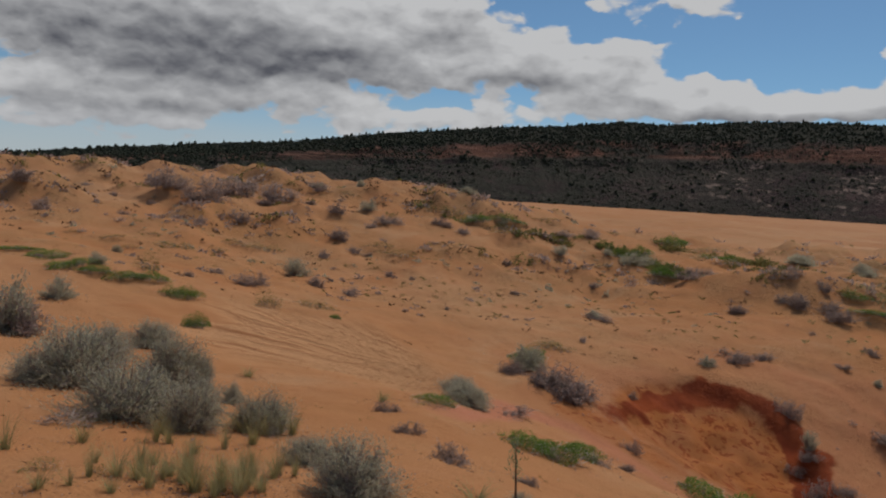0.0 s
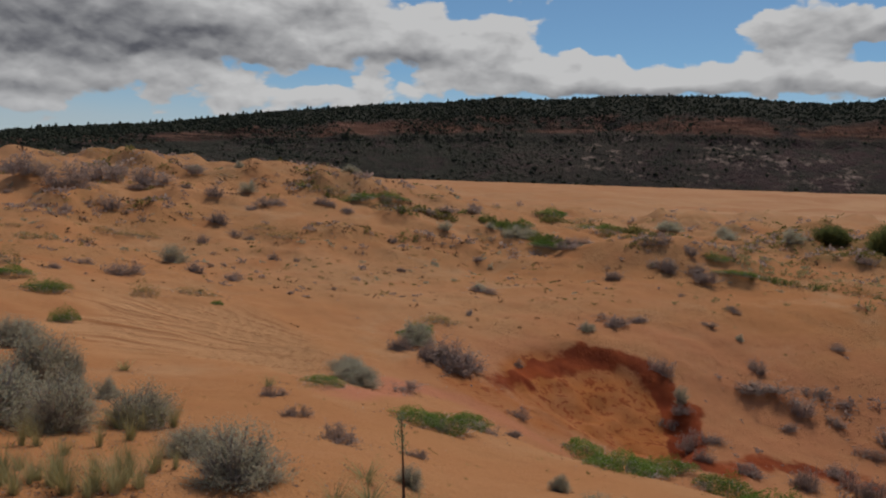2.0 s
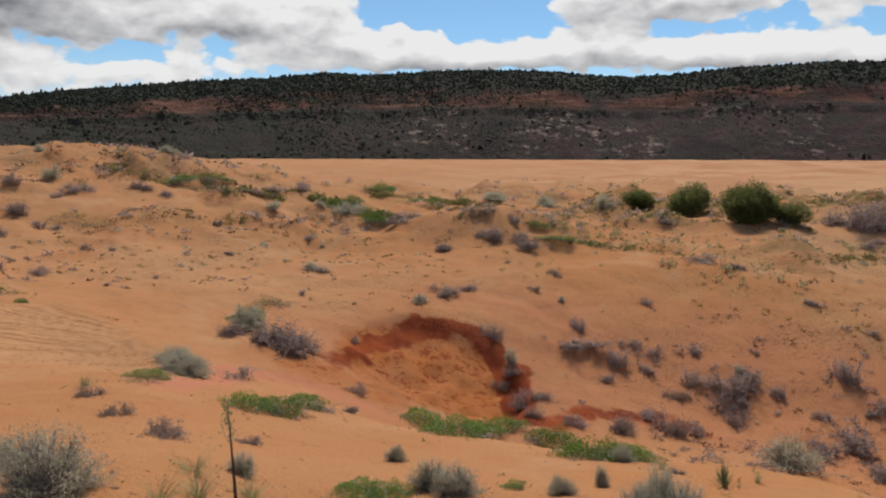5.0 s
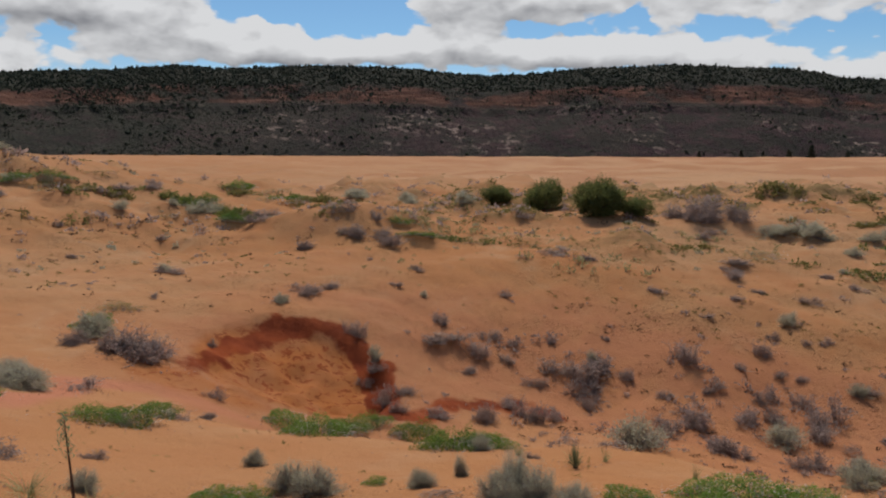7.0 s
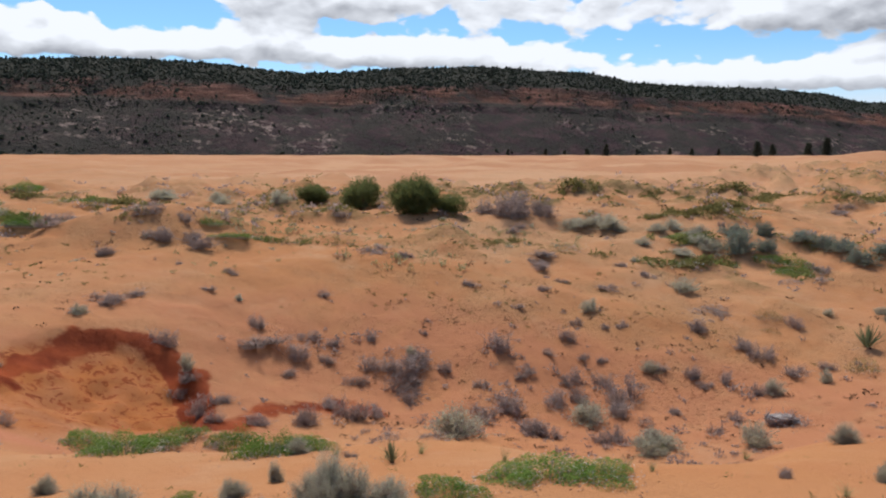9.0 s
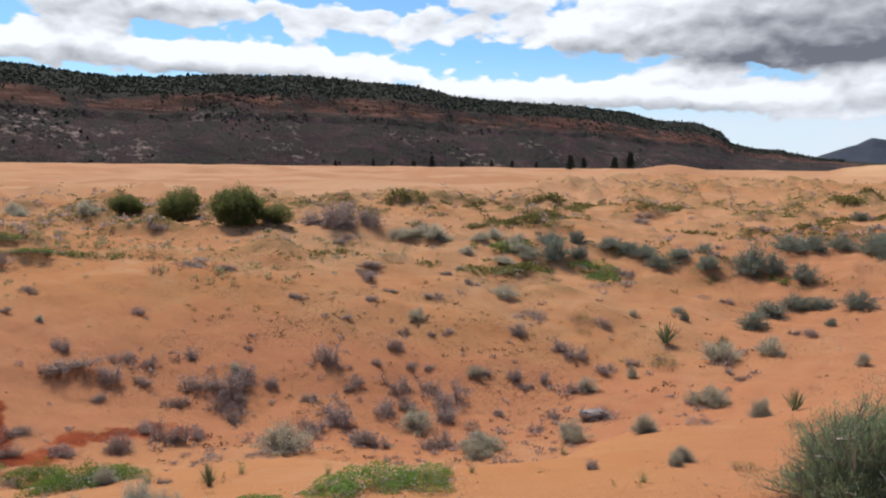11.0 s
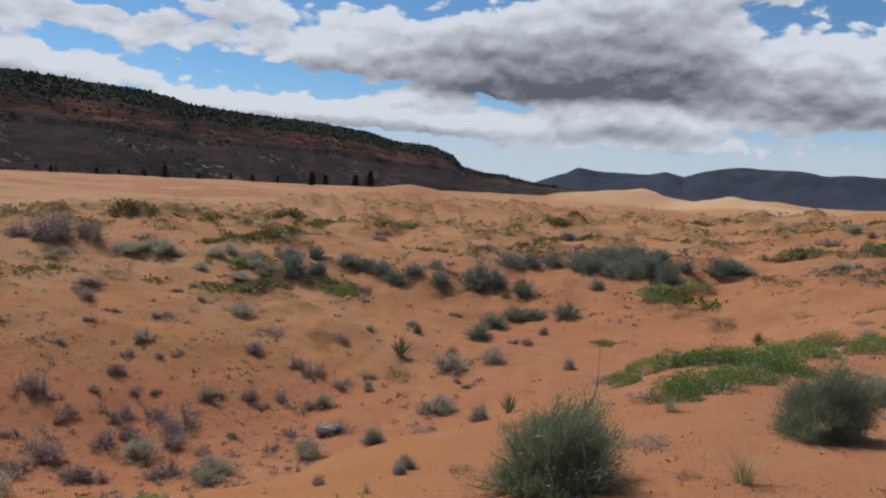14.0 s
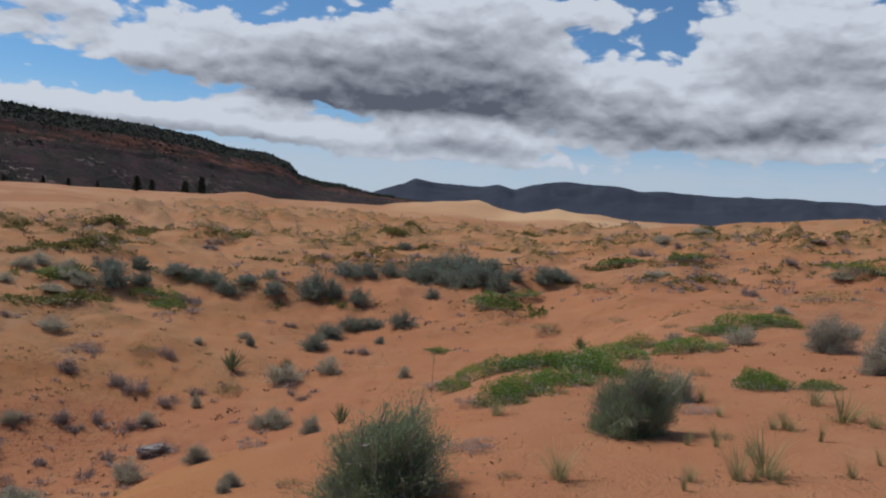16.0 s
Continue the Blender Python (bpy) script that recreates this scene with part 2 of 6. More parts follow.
FAR = [150, -0.9, 300, -0.4, 500, 0.6, 800, 1.0, 5000, 2.0]
LATTICE = np.random.RandomState(7).rand(128, 128)


def bumps(x, y, size, octaves=4):
    """Smooth random ground, about -1 to 1, with forms of that size in metres."""
    total, high = 0.0, 1.0
    for o in range(octaves):
        u, v = x / size + 17.3 * o, y / size + 5.1 * o
        i, j = np.floor(u).astype(int), np.floor(v).astype(int)
        a, b = u - i, v - j
        a, b = a * a * a * (a * (a * 6 - 15) + 10), b * b * b * (b * (b * 6 - 15) + 10)
        c = [LATTICE[(i + p) % 128, (j + q) % 128] for p in (0, 1) for q in (0, 1)]
        total = total + high * 2 * ((c[0] * (1 - b) + c[1] * b) * (1 - a) + (c[2] * (1 - b) + c[3] * b) * a - 0.5)
        size, high = size / 2.1, high * 0.5
    return total


def smooth_through(xk, yk, x):
    """A smooth curve through knots that doesn't overshoot."""
    xk, yk = np.asarray(xk, float), np.asarray(yk, float)
    h = np.diff(xk)
    d = np.diff(yk) / h
    m = np.zeros(len(xk))
    same = d[:-1] * d[1:] > 0
    w1, w2 = 2 * h[1:] + h[:-1], h[1:] + 2 * h[:-1]
    m[1:-1][same] = ((w1 + w2)[same]) / (w1[same] / d[:-1][same] + w2[same] / d[1:][same])
    m[0], m[-1] = d[0], d[-1]
    k = np.clip(np.searchsorted(xk, x) - 1, 0, len(h) - 1)
    s = np.clip((x - xk[k]) / h[k], 0, 1)
    return yk[k] * (1 + 2 * s) * (1 - s) ** 2 + h[k] * m[k] * s * (1 - s) ** 2 + yk[k + 1] * s * s * (3 - 2 * s) + h[k] * m[k + 1] * s * s * (s - 1)


RINGS = np.linspace(math.log(0.5), math.log(5000), 420)
KNOTS = sorted(SECTIONS)
TABLE = []
for a in KNOTS:
    row = [0.4, 0.0, *SECTIONS[a], *FAR]
    TABLE.append(smooth_through(np.log(row[::2]), row[1::2], RINGS))
KNOTS = np.array([KNOTS[-1] - 360, *KNOTS, KNOTS[0] + 360], float)
TABLE = np.array([TABLE[-1], *TABLE, TABLE[0]])
DUNES = [(74.8, 230, 20, 3.6), (86, 260, 30, 1.3), (89.8, 268, 17, 3.0), (92.3, 265, 16, 4.0), (98.2, 252, 15, 4.6), (101.5, 250, 14, 1.6), (105, 245, 16, 1.2), (40, 200, 50, 0.9), (60, 170, 40, 0.8)]


# plant-held hummocks and dips along the crests: azimuth, distance, radius, height
HUMMOCKS = [(-20, 47, 2.2, 0.6), (-15.5, 44, 2.6, 0.25), (-7.6, 47, 1.7, -0.5), (-4, 46, 2.2, 0.0), (0.5, 45, 2.6, -0.5), (24.5, 29.5, 1.5, 0.35),
            (29, 28.5, 1.2, 0.25), (-11, 38, 1.6, 0.35), (-17, 36, 1.8, 0.4), (6, 36, 1.5, 0.3), (44, 36, 2.2, 0.3), (52, 37, 2.4, 0.35),
            (66, 36, 2.0, 0.3), (79, 40, 2.4, 0.4), (88, 37, 2.2, 0.35), (95, 14.5, 1.6, 0.2), (60, 24, 1.4, 0.22), (70, 27, 1.5, 0.25)]


def base_height(x, y):
    r = np.maximum(np.hypot(x, y), 0.5)
    az = (np.degrees(np.arctan2(x, y)) + 70) % 360 - 70
    k = np.clip(np.searchsorted(KNOTS, az) - 1, 0, len(KNOTS) - 2)
    s = (az - KNOTS[k]) / (KNOTS[k + 1] - KNOTS[k])
    q = (np.log(r) - RINGS[0]) / (RINGS[1] - RINGS[0])
    j = np.clip(q.astype(int), 0, len(RINGS) - 2)
    q = np.clip(q - j, 0, 1)

    def at(n):
        n = np.clip(n, 0, len(KNOTS) - 1)
        return TABLE[n, j] * (1 - q) + TABLE[n, j + 1] * q

    p0, p1, p2, p3 = at(k - 1), at(k), at(k + 1), at(k + 2)
    return p1 + 0.5 * s * (p2 - p0 + s * (2 * p0 - 5 * p1 + 4 * p2 - p3 + s * (3 * (p1 - p2) + p3 - p0)))


def polar(az, r):
    return r * math.sin(radians(az)), r * math.cos(radians(az))


HOLLOW = (20.2, 16.7, 2.35, 2.45)     # the blown-out hollow: azimuth, distance, half width, half depth
BOWL = (-8.5, 14.3, 2.7, 4.3)       # the pale striped bowl
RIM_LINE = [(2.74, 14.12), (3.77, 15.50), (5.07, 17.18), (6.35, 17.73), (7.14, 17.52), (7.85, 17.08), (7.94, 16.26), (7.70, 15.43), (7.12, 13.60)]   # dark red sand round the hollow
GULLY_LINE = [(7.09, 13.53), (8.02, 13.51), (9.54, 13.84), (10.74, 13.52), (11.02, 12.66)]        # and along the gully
CRUST_LINE = [(0.29, 8.94), (1.33, 13.58), (2.62, 13.71), (3.48, 12.83), (3.90, 12.47)]      # pink crust on the near edge
WEDGE_LINE = [(2.8, 14.6), (3.4, 14.2), (4.0, 13.7)]      # red earth between the two
RED_SLOPE = (20, 16, 4.6, 4.2)      # and round the hollow
REDDISH = (56, 18.5, 16.0, 5.5)      # redder sand on the slope above it


def local(x, y, az, r, half_w, half_d):
    """Coordinates in an ellipse on the ground: across and away from the standing place, 1 at its rim."""
    a = radians(az)
    return (x * math.cos(a) - y * math.sin(a)) / half_w, (x * math.sin(a) + y * math.cos(a) - r) / half_d


def off_line(x, y, line):
    """The distance to a line of places on the ground."""
    best = 1e9
    for (ax, ay), (bx, by) in zip(line[:-1], line[1:]):
        t = np.clip(((x - ax) * (bx - ax) + (y - ay) * (by - ay)) / ((bx - ax) ** 2 + (by - ay) ** 2), 0, 1)
        best = np.minimum(best, np.hypot(x - ax - t * (bx - ax), y - ay - t * (by - ay)))
    return best


def step(v, lo, hi):
    s = np.clip((v - lo) / (hi - lo), 0, 1)
    return s * s * (3 - 2 * s)


def strata(u, v, x, y):
    """Across the curved layers that the wind has cut in the bowl, closing up towards their east end."""
    fan = 0.16 + 0.42 * np.clip(0.95 - u, 0, 2)
    return (v - 0.10 + 0.30 * (u - 0.95) - 0.22 * (u * u - 0.9)) / fan + 0.05 * bumps(x, y, 1.1, 3)


def mounds(x, y):
    """Sand heaped up round the scrub, 0 to about 1; open sand lies beyond, nearer to the west."""
    r, az = np.hypot(x, y), np.degrees(np.arctan2(x, y))
    edge = 60 + 90 * step(az, 58, 78) - 90 * step(az, 97, 106)
    return np.maximum(bumps(x + 13, y + 71, 3.4, 3) + 0.1, 0) ** 1.3 * (1 - step(r, edge, edge * 1.35))


def height(x, y):
    """The height of the ground."""
    x, y = np.asarray(x, float), np.asarray(y, float)
    r = np.hypot(x, y)
    z = base_height(x, y)
    z = z + bumps(x, y, 2.6, 4) * (0.012 + 0.07 * step(r, 9, 16)) * (1 - step(r, 90, 160))
    z = z + bumps(x + 3, y + 57, 1.5, 3) * (0.05 * step(r, 13, 22) + 0.10 * step(r, 30, 38) * (1 - step(r, 50, 70)))
    z = z + bumps(x + 91, y + 37, 8.0, 3) * 0.26 * step(r, 18, 32) * (1 - step(r, 200, 400))
    z = z + mounds(x, y) * (0.40 + 0.42 * step(r, 40, 70) + 0.16 * step(r, 31, 36) * (1 - step(r, 42, 47)) * (x < 0.25 * y)) * step(r, 22, 34) * (1 - step(r, 130, 200))
    z = z + bumps(x + 5, y + 3, 15.0, 3) * 0.30 * step(r, 40, 70) * (1 - step(r, 200, 350))
    z = z + bumps(x + 31, y + 11, 22.0, 3) * 0.42 * step(r, 52, 80) * (1 - step(r, 120, 220))
    z = z + bumps(x, y, 38.0, 4) * 1.05 * step(r, 60, 150) * (1 - step(r, 500, 1500))
    for az, d, wide, high in DUNES:
        cx, cy = polar(az, d)
        z = z + high * np.exp(-np.hypot(x - cx, y - cy) / wide * 1.3) * step(r, 100, 140)
    for az, d, wide, high in HUMMOCKS:
        cx, cy = polar(az, d)
        z = z + high * np.exp(-((x - cx) ** 2 + (y - cy) ** 2) / wide ** 2)
    u, v = local(x, y, *HOLLOW)
    v = v + 0.12 * bumps(x, y, 1.3, 2)
    d = np.hypot(u, v)
    z = z - 0.34 * (1 - step(d, 0.80, 1.0)) * step(u, -1.0, -0.1) * step(v, -0.9, -0.1) + 0.11 * bumps(x, y, 0.55, 2) * (1 - step(d, 0.7, 0.95))
    u, v = local(x, y, *BOWL)
    ledge = strata(u, v, x, y) * 4.0
    z = z + 0.05 * ((ledge % 1.0) ** 2 - 0.33) * 1.5 * (1 - step(np.hypot(u, v), 0.55, 1.0))
    return z


# ---- materials ----
def surface(name, build, rough=0.9, relief=None, gloss=0.04):
    """A material: build(n, co) gives its colour and, if it likes, a height for the bump; relief is the bump's depth in metres."""
    m = bpy.data.materials.new(name)
    m.use_nodes = True
    n = Nodes(m.node_tree)
    co = n.add("ShaderNodeTexCoord").outputs["Object"]
    colour, bump = build(n, co)
    b = n.add("ShaderNodeBsdfPrincipled")
    n.put(b.inputs["Base Color"], colour)
    b.inputs["Roughness"].default_value = rough
    b.inputs["Specular IOR Level"].default_value = gloss
    if relief:
        k = n.add("ShaderNodeBump")
        k.inputs["Distance"].default_value = relief
        n.put(k.inputs["Height"], bump)
        n.put(b.inputs["Normal"], k.outputs[0])
    n.put(n.add("ShaderNodeOutputMaterial").inputs[0], b.outputs[0])
    return m


def attribute(n, name):
    return n.add("ShaderNodeAttribute", attribute_name=name).outputs["Fac"]


def sand_look(n, co):
    wide, mid, fine = n.noise(co, 0.07, 6, 0.6), n.noise(co, 1.3, 6, 0.6), n.noise(co, 38.0, 4, 0.65)
    c = n.mix(n.ramp(wide, 0.3, 0.7), (0.422, 0.186, 0.077), (0.46, 0.242, 0.126))
    c = n.mix(n.ramp(mid, 0.35, 0.75, 0.0, 0.4), c, (0.40, 0.162, 0.075))
    blot = n.noise(co, 0.40, 6, 0.6, 0.4)
    c = n.mix(n.ramp(blot, 0.52, 0.70, 0.0, 0.6), c, (0.48, 0.278, 0.156))
    c = n.mix(n.ramp(blot, 0.44, 0.28, 0.0, 0.5), c, (0.375, 0.148, 0.062))
    # thin dry litter and dead grass between the plants
    patch = n.math("MULTIPLY", n.ramp(n.noise(co, 0.30, 6, 0.66), 0.43, 0.60), attribute(n, "scrub"))
    speck = n.ramp(n.noise(co, 10.0, 3, 0.6), 0.54, 0.68)
    c = n.mix(n.math("MULTIPLY", patch, n.math("MULTIPLY", speck, 0.35)), c, (0.22, 0.145, 0.082))
    c = n.mix(n.math("MULTIPLY", patch, 0.30), c, (0.38, 0.235, 0.120))
    # low olive growth on the heaps of sand
    grown = n.math("MULTIPLY", attribute(n, "growth"), n.ramp(n.noise(co, 0.9, 6, 0.75), 0.43, 0.54))
    c = n.mix(n.math("MULTIPLY", grown, 0.85), c, n.mix(n.noise(co, 7.0, 4, 0.7), (0.10, 0.072, 0.030), (0.24, 0.175, 0.072)))
    # clean blown sand on the far dunes, less of it westward to imitate cloud shade
    open_sand = n.mix(n.ramp(n.noise(co, 0.045, 5, 0.6, 0.5), 0.38, 0.64), (0.42, 0.205, 0.112), (0.52, 0.305, 0.175))
    c = n.mix(n.math("MULTIPLY", attribute(n, "far"), 0.85), c, open_sand)
    # a patch of sun on the far eastern dunes, painted as paler sand
    c = n.mix(attribute(n, "sunlit"), c, (0.62, 0.39, 0.215))
    # wind-cut layers of pale and pink sand
    line = n.add("ShaderNodeCombineXYZ")
    n.put(line.inputs[0], attribute(n, "strata"))
    n.put(line.inputs[1], n.math("MULTIPLY", attribute(n, "along"), 0.05))
    bands = n.noise(line.outputs[0], 13.0, 6, 0.7)
    layered = n.mix(n.ramp(bands, 0.36, 0.52), (0.35, 0.150, 0.068), (0.54, 0.285, 0.145))
    c = n.mix(attribute(n, "pale"), c, layered)
    c = n.mix(n.math("MULTIPLY", attribute(n, "pink"), n.ramp(mid, 0.2, 0.45)), c, (0.47, 0.190, 0.112))
    c = n.mix(n.math("MULTIPLY", attribute(n, "reddish"), n.ramp(mid, 0.2, 0.6, 0.35, 0.95)), c, (0.405, 0.170, 0.086))
    # damp red sand, the shade of the hollow's back wall also in its colour
    edge = n.math("ADD", attribute(n, "damp_shade"), n.math("MULTIPLY", n.math("SUBTRACT", n.noise(co, 2.2, 6, 0.6), 0.5), 0.8))
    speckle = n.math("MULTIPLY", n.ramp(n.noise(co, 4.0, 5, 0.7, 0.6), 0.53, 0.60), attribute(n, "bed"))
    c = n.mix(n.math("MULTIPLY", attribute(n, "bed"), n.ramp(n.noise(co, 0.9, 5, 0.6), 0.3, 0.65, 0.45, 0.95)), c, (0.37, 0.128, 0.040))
    wet_shade = n.math("MAXIMUM", n.math("MULTIPLY", n.ramp(edge, 0.36, 0.60), 0.92), n.math("MULTIPLY", speckle, 0.75))
    c = n.mix(wet_shade, c, n.mix(n.ramp(mid, 0.3, 0.7), (0.145, 0.024, 0.011), (0.28, 0.060, 0.021)))
    c = n.mix(n.math("MULTIPLY", n.ramp(fine, 0.3, 0.75), 0.25), c, n.mix(1.0, c, (0.68, 0.62, 0.58), "MULTIPLY"))
    up = n.math("ADD", n.math("MULTIPLY", mid, 0.55), n.math("MULTIPLY", fine, 0.10))
    up = n.math("ADD", up, n.math("MULTIPLY", n.math("MULTIPLY", bands, attribute(n, "pale")), 0.8))
    up = n.math("ADD", up, n.math("MULTIPLY", n.math("MULTIPLY", speck, patch), 0.2))
    return c, up


sand = surface("dune sand", sand_look, 0.95, 0.16)


def leafy(name, dark, light, rough=0.75, clear=0.35):
    """Leaves: each of its own shade, some light passing through them."""
    m = bpy.data.materials.new(name)
    m.use_nodes = True
    n = Nodes(m.node_tree)
    one = n.add("ShaderNodeObjectInfo").outputs["Random"]
    leaf = n.add("ShaderNodeNewGeometry").outputs["Random Per Island"]
    colour = n.mix(n.math("ADD", n.math("MULTIPLY", one, 0.35), n.math("MULTIPLY", leaf, 0.65)), dark, light)
    b, t, both = n.add("ShaderNodeBsdfPrincipled"), n.add("ShaderNodeBsdfTranslucent"), n.add("ShaderNodeMixShader")
    n.put(b.inputs["Base Color"], colour)
    n.put(t.inputs[0], colour)
    b.inputs["Roughness"].default_value, b.inputs["Specular IOR Level"].default_value = rough, 0.04
    both.inputs[0].default_value = clear
    n.put(both.inputs[1], b.outputs[0])
    n.put(both.inputs[2], t.outputs[0])
    n.put(n.add("ShaderNodeOutputMaterial").inputs[0], both.outputs[0])
    return m


def woody(name, dark, light, rough=0.9):
    def look_of(n, co):
        leaf = n.add("ShaderNodeNewGeometry").outputs["Random Per Island"]
        f = n.math("ADD", n.math("MULTIPLY", n.noise(co, 9.0, 4, 0.6), 0.6), n.math("MULTIPLY", leaf, 0.4))
        return n.mix(f, dark, light), n.noise(co, 22.0, 4, 0.7)
    return surface(name, look_of, rough, 0.02)


SAGE = leafy("sage leaves", (0.31, 0.285, 0.20), (0.60, 0.565, 0.43), 0.75, 0.5)
GREEN = leafy("fresh leaves", (0.070, 0.128, 0.022), (0.195, 0.295, 0.062), 0.7)
CREEPER = leafy("creeper leaves", (0.11, 0.125, 0.035), (0.24, 0.255, 0.085))
OLIVE = leafy("olive leaves", (0.16, 0.135, 0.045), (0.30, 0.26, 0.10))
BRUSH = leafy("rabbitbrush leaves", (0.135, 0.172, 0.09), (0.32, 0.37, 0.215), 0.75, 0.55)
STRAW = leafy("grass blades", (0.24, 0.21, 0.08), (0.50, 0.44, 0.24), 0.7)
SPEAR = leafy("yucca blades", (0.09, 0.11, 0.055), (0.26, 0.28, 0.15), 0.5)
NEEDLE = leafy("juniper sprays", (0.080, 0.094, 0.034), (0.25, 0.268, 0.10), 0.75, 0.5)
PINE = leafy("pine needles", (0.045, 0.052, 0.036), (0.068, 0.075, 0.052), 0.8, 0.2)
DUSK = leafy("withered leaves", (0.21, 0.148, 0.125), (0.58, 0.45, 0.40), 0.75, 0.5)
TWIG = woody("grey twigs", (0.19, 0.145, 0.122), (0.48, 0.395, 0.355))
BARE = woody("bleached twigs", (0.32, 0.28, 0.25), (0.66, 0.61, 0.57))
DEEP = leafy("dark sage leaves", (0.14, 0.16, 0.120), (0.34, 0.37, 0.285))
PALE = leafy("bleached dead leaves", (0.34, 0.30, 0.27), (0.66, 0.62, 0.58), 0.8)
BARK = woody("brown bark", (0.05, 0.03, 0.02), (0.16, 0.10, 0.07))
LITTER = leafy("dry litter", (0.06, 0.032, 0.022), (0.24, 0.14, 0.085), 0.95)


def mesa_look(n, co):
    level = attribute(n, "level")
    xyz = n.add("ShaderNodeSeparateXYZ")
    n.put(xyz.inputs[0], n.add("ShaderNodeNewGeometry").outputs["Normal"])
    flat = n.add("ShaderNodeMapping")
    flat.inputs["Scale"].default_value = (1, 1, 9.0)
    n.put(flat.inputs[0], co)
    layers, streak = n.noise(flat.outputs[0], 0.0055, 5, 0.6), n.noise(flat.outputs[0], 0.016, 6, 0.7)
    blotch, fine = n.noise(co, 0.012, 6, 0.68), n.noise(co, 0.10, 5, 0.72)
    # cloud shadow and a purplish haze are put into these dark tones
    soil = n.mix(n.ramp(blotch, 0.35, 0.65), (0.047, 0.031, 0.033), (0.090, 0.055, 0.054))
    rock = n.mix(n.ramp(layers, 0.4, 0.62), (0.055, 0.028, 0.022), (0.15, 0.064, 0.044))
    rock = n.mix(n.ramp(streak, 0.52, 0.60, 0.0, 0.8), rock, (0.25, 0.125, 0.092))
    cliff = n.math("MULTIPLY", n.ramp(level, 0.40, 0.50), n.ramp(level, 0.74, 0.64))
    cliff = n.math("MAXIMUM", n.math("MULTIPLY", cliff, n.ramp(blotch, 0.36, 0.52)), n.math("MULTIPLY", n.ramp(xyz.outputs[2], 0.75, 0.5), 0.8))
    c = n.mix(cliff, soil, rock)
    wood = n.math("MULTIPLY", n.ramp(n.noise(co, 0.021, 7, 0.75), 0.43, 0.54), n.ramp(level, 0.15, 0.85, 0.75, 0.85))
    wood = n.math("MAXIMUM", wood, n.ramp(n.math("ADD", level, n.math("MULTIPLY", n.math("SUBTRACT", blotch, 0.5), 0.3)), 0.66, 0.74))
    # a darker wood tone in the west stands in for the cloud shadow there
    wood = n.math("MAXIMUM", wood, n.math("MULTIPLY", attribute(n, "west_shade"), n.ramp(n.noise(co, 0.02, 7, 0.72), 0.36, 0.54, 0.2, 0.95)))
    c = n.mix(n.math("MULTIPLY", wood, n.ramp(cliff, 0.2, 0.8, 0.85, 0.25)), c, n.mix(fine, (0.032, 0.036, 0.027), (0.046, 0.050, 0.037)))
    stone = n.math("MULTIPLY", n.ramp(n.noise(co, 0.055, 6, 0.75), 0.53, 0.60), n.math("MULTIPLY", attribute(n, "talus"), n.ramp(n.noise(co, 0.010, 4, 0.6), 0.42, 0.62)))
    return n.mix(stone, c, (0.33, 0.24, 0.20)), n.math("ADD", fine, blotch)


ROCK = surface("shaded red mesa rock", mesa_look, 0.95, 6.5)


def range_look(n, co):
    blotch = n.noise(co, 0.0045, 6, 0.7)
    # forest tone turned blue-grey, the haze of distance put into the colour
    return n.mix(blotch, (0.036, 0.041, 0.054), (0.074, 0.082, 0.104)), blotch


RANGE = surface("hazy forested range", range_look, 1.0, 10.0)


# ---- the large forms ----
def sheet(name, xyz, wrap, material, masks=None):
    """A mesh from a grid of places: rows by columns by 3."""
    rows, cols = xyz.shape[:2]
    i = np.arange(rows - 1)[:, None]
    j = np.arange(cols if wrap else cols - 1)[None, :]
    k = (j + 1) % cols
    quads = np.stack([i * cols + j, i * cols + k, (i + 1) * cols + k, (i + 1) * cols + j], -1).reshape(-1, 4)
    me = mesh_of(name, xyz.reshape(-1, 3), quads, material, True)
    for key, values in (masks or {}).items():
        a = me.attributes.new(key, "FLOAT", "POINT")
        a.data.foreach_set("value", values.reshape(-1).astype(np.float32))
    return new(name, me)


def mesh_of(name, verts, faces, material, smooth=False):
    """A mesh from arrays of places and of equal-sided faces."""
    faces = np.asarray(faces)
    me = bpy.data.meshes.new(name)
    me.vertices.add(len(verts))
    me.vertices.foreach_set("co", np.asarray(verts, np.float32).reshape(-1))
    me.loops.add(faces.size)
    me.loops.foreach_set("vertex_index", faces.reshape(-1).astype(np.int32))
    me.polygons.add(len(faces))
    me.polygons.foreach_set("loop_start", np.arange(0, faces.size, faces.shape[1], dtype=np.int32))
    me.polygons.foreach_set("use_smooth", np.full(len(faces), smooth))
    me.update(calc_edges=True)
    me.validate()
    me.materials.append(material)
    return me


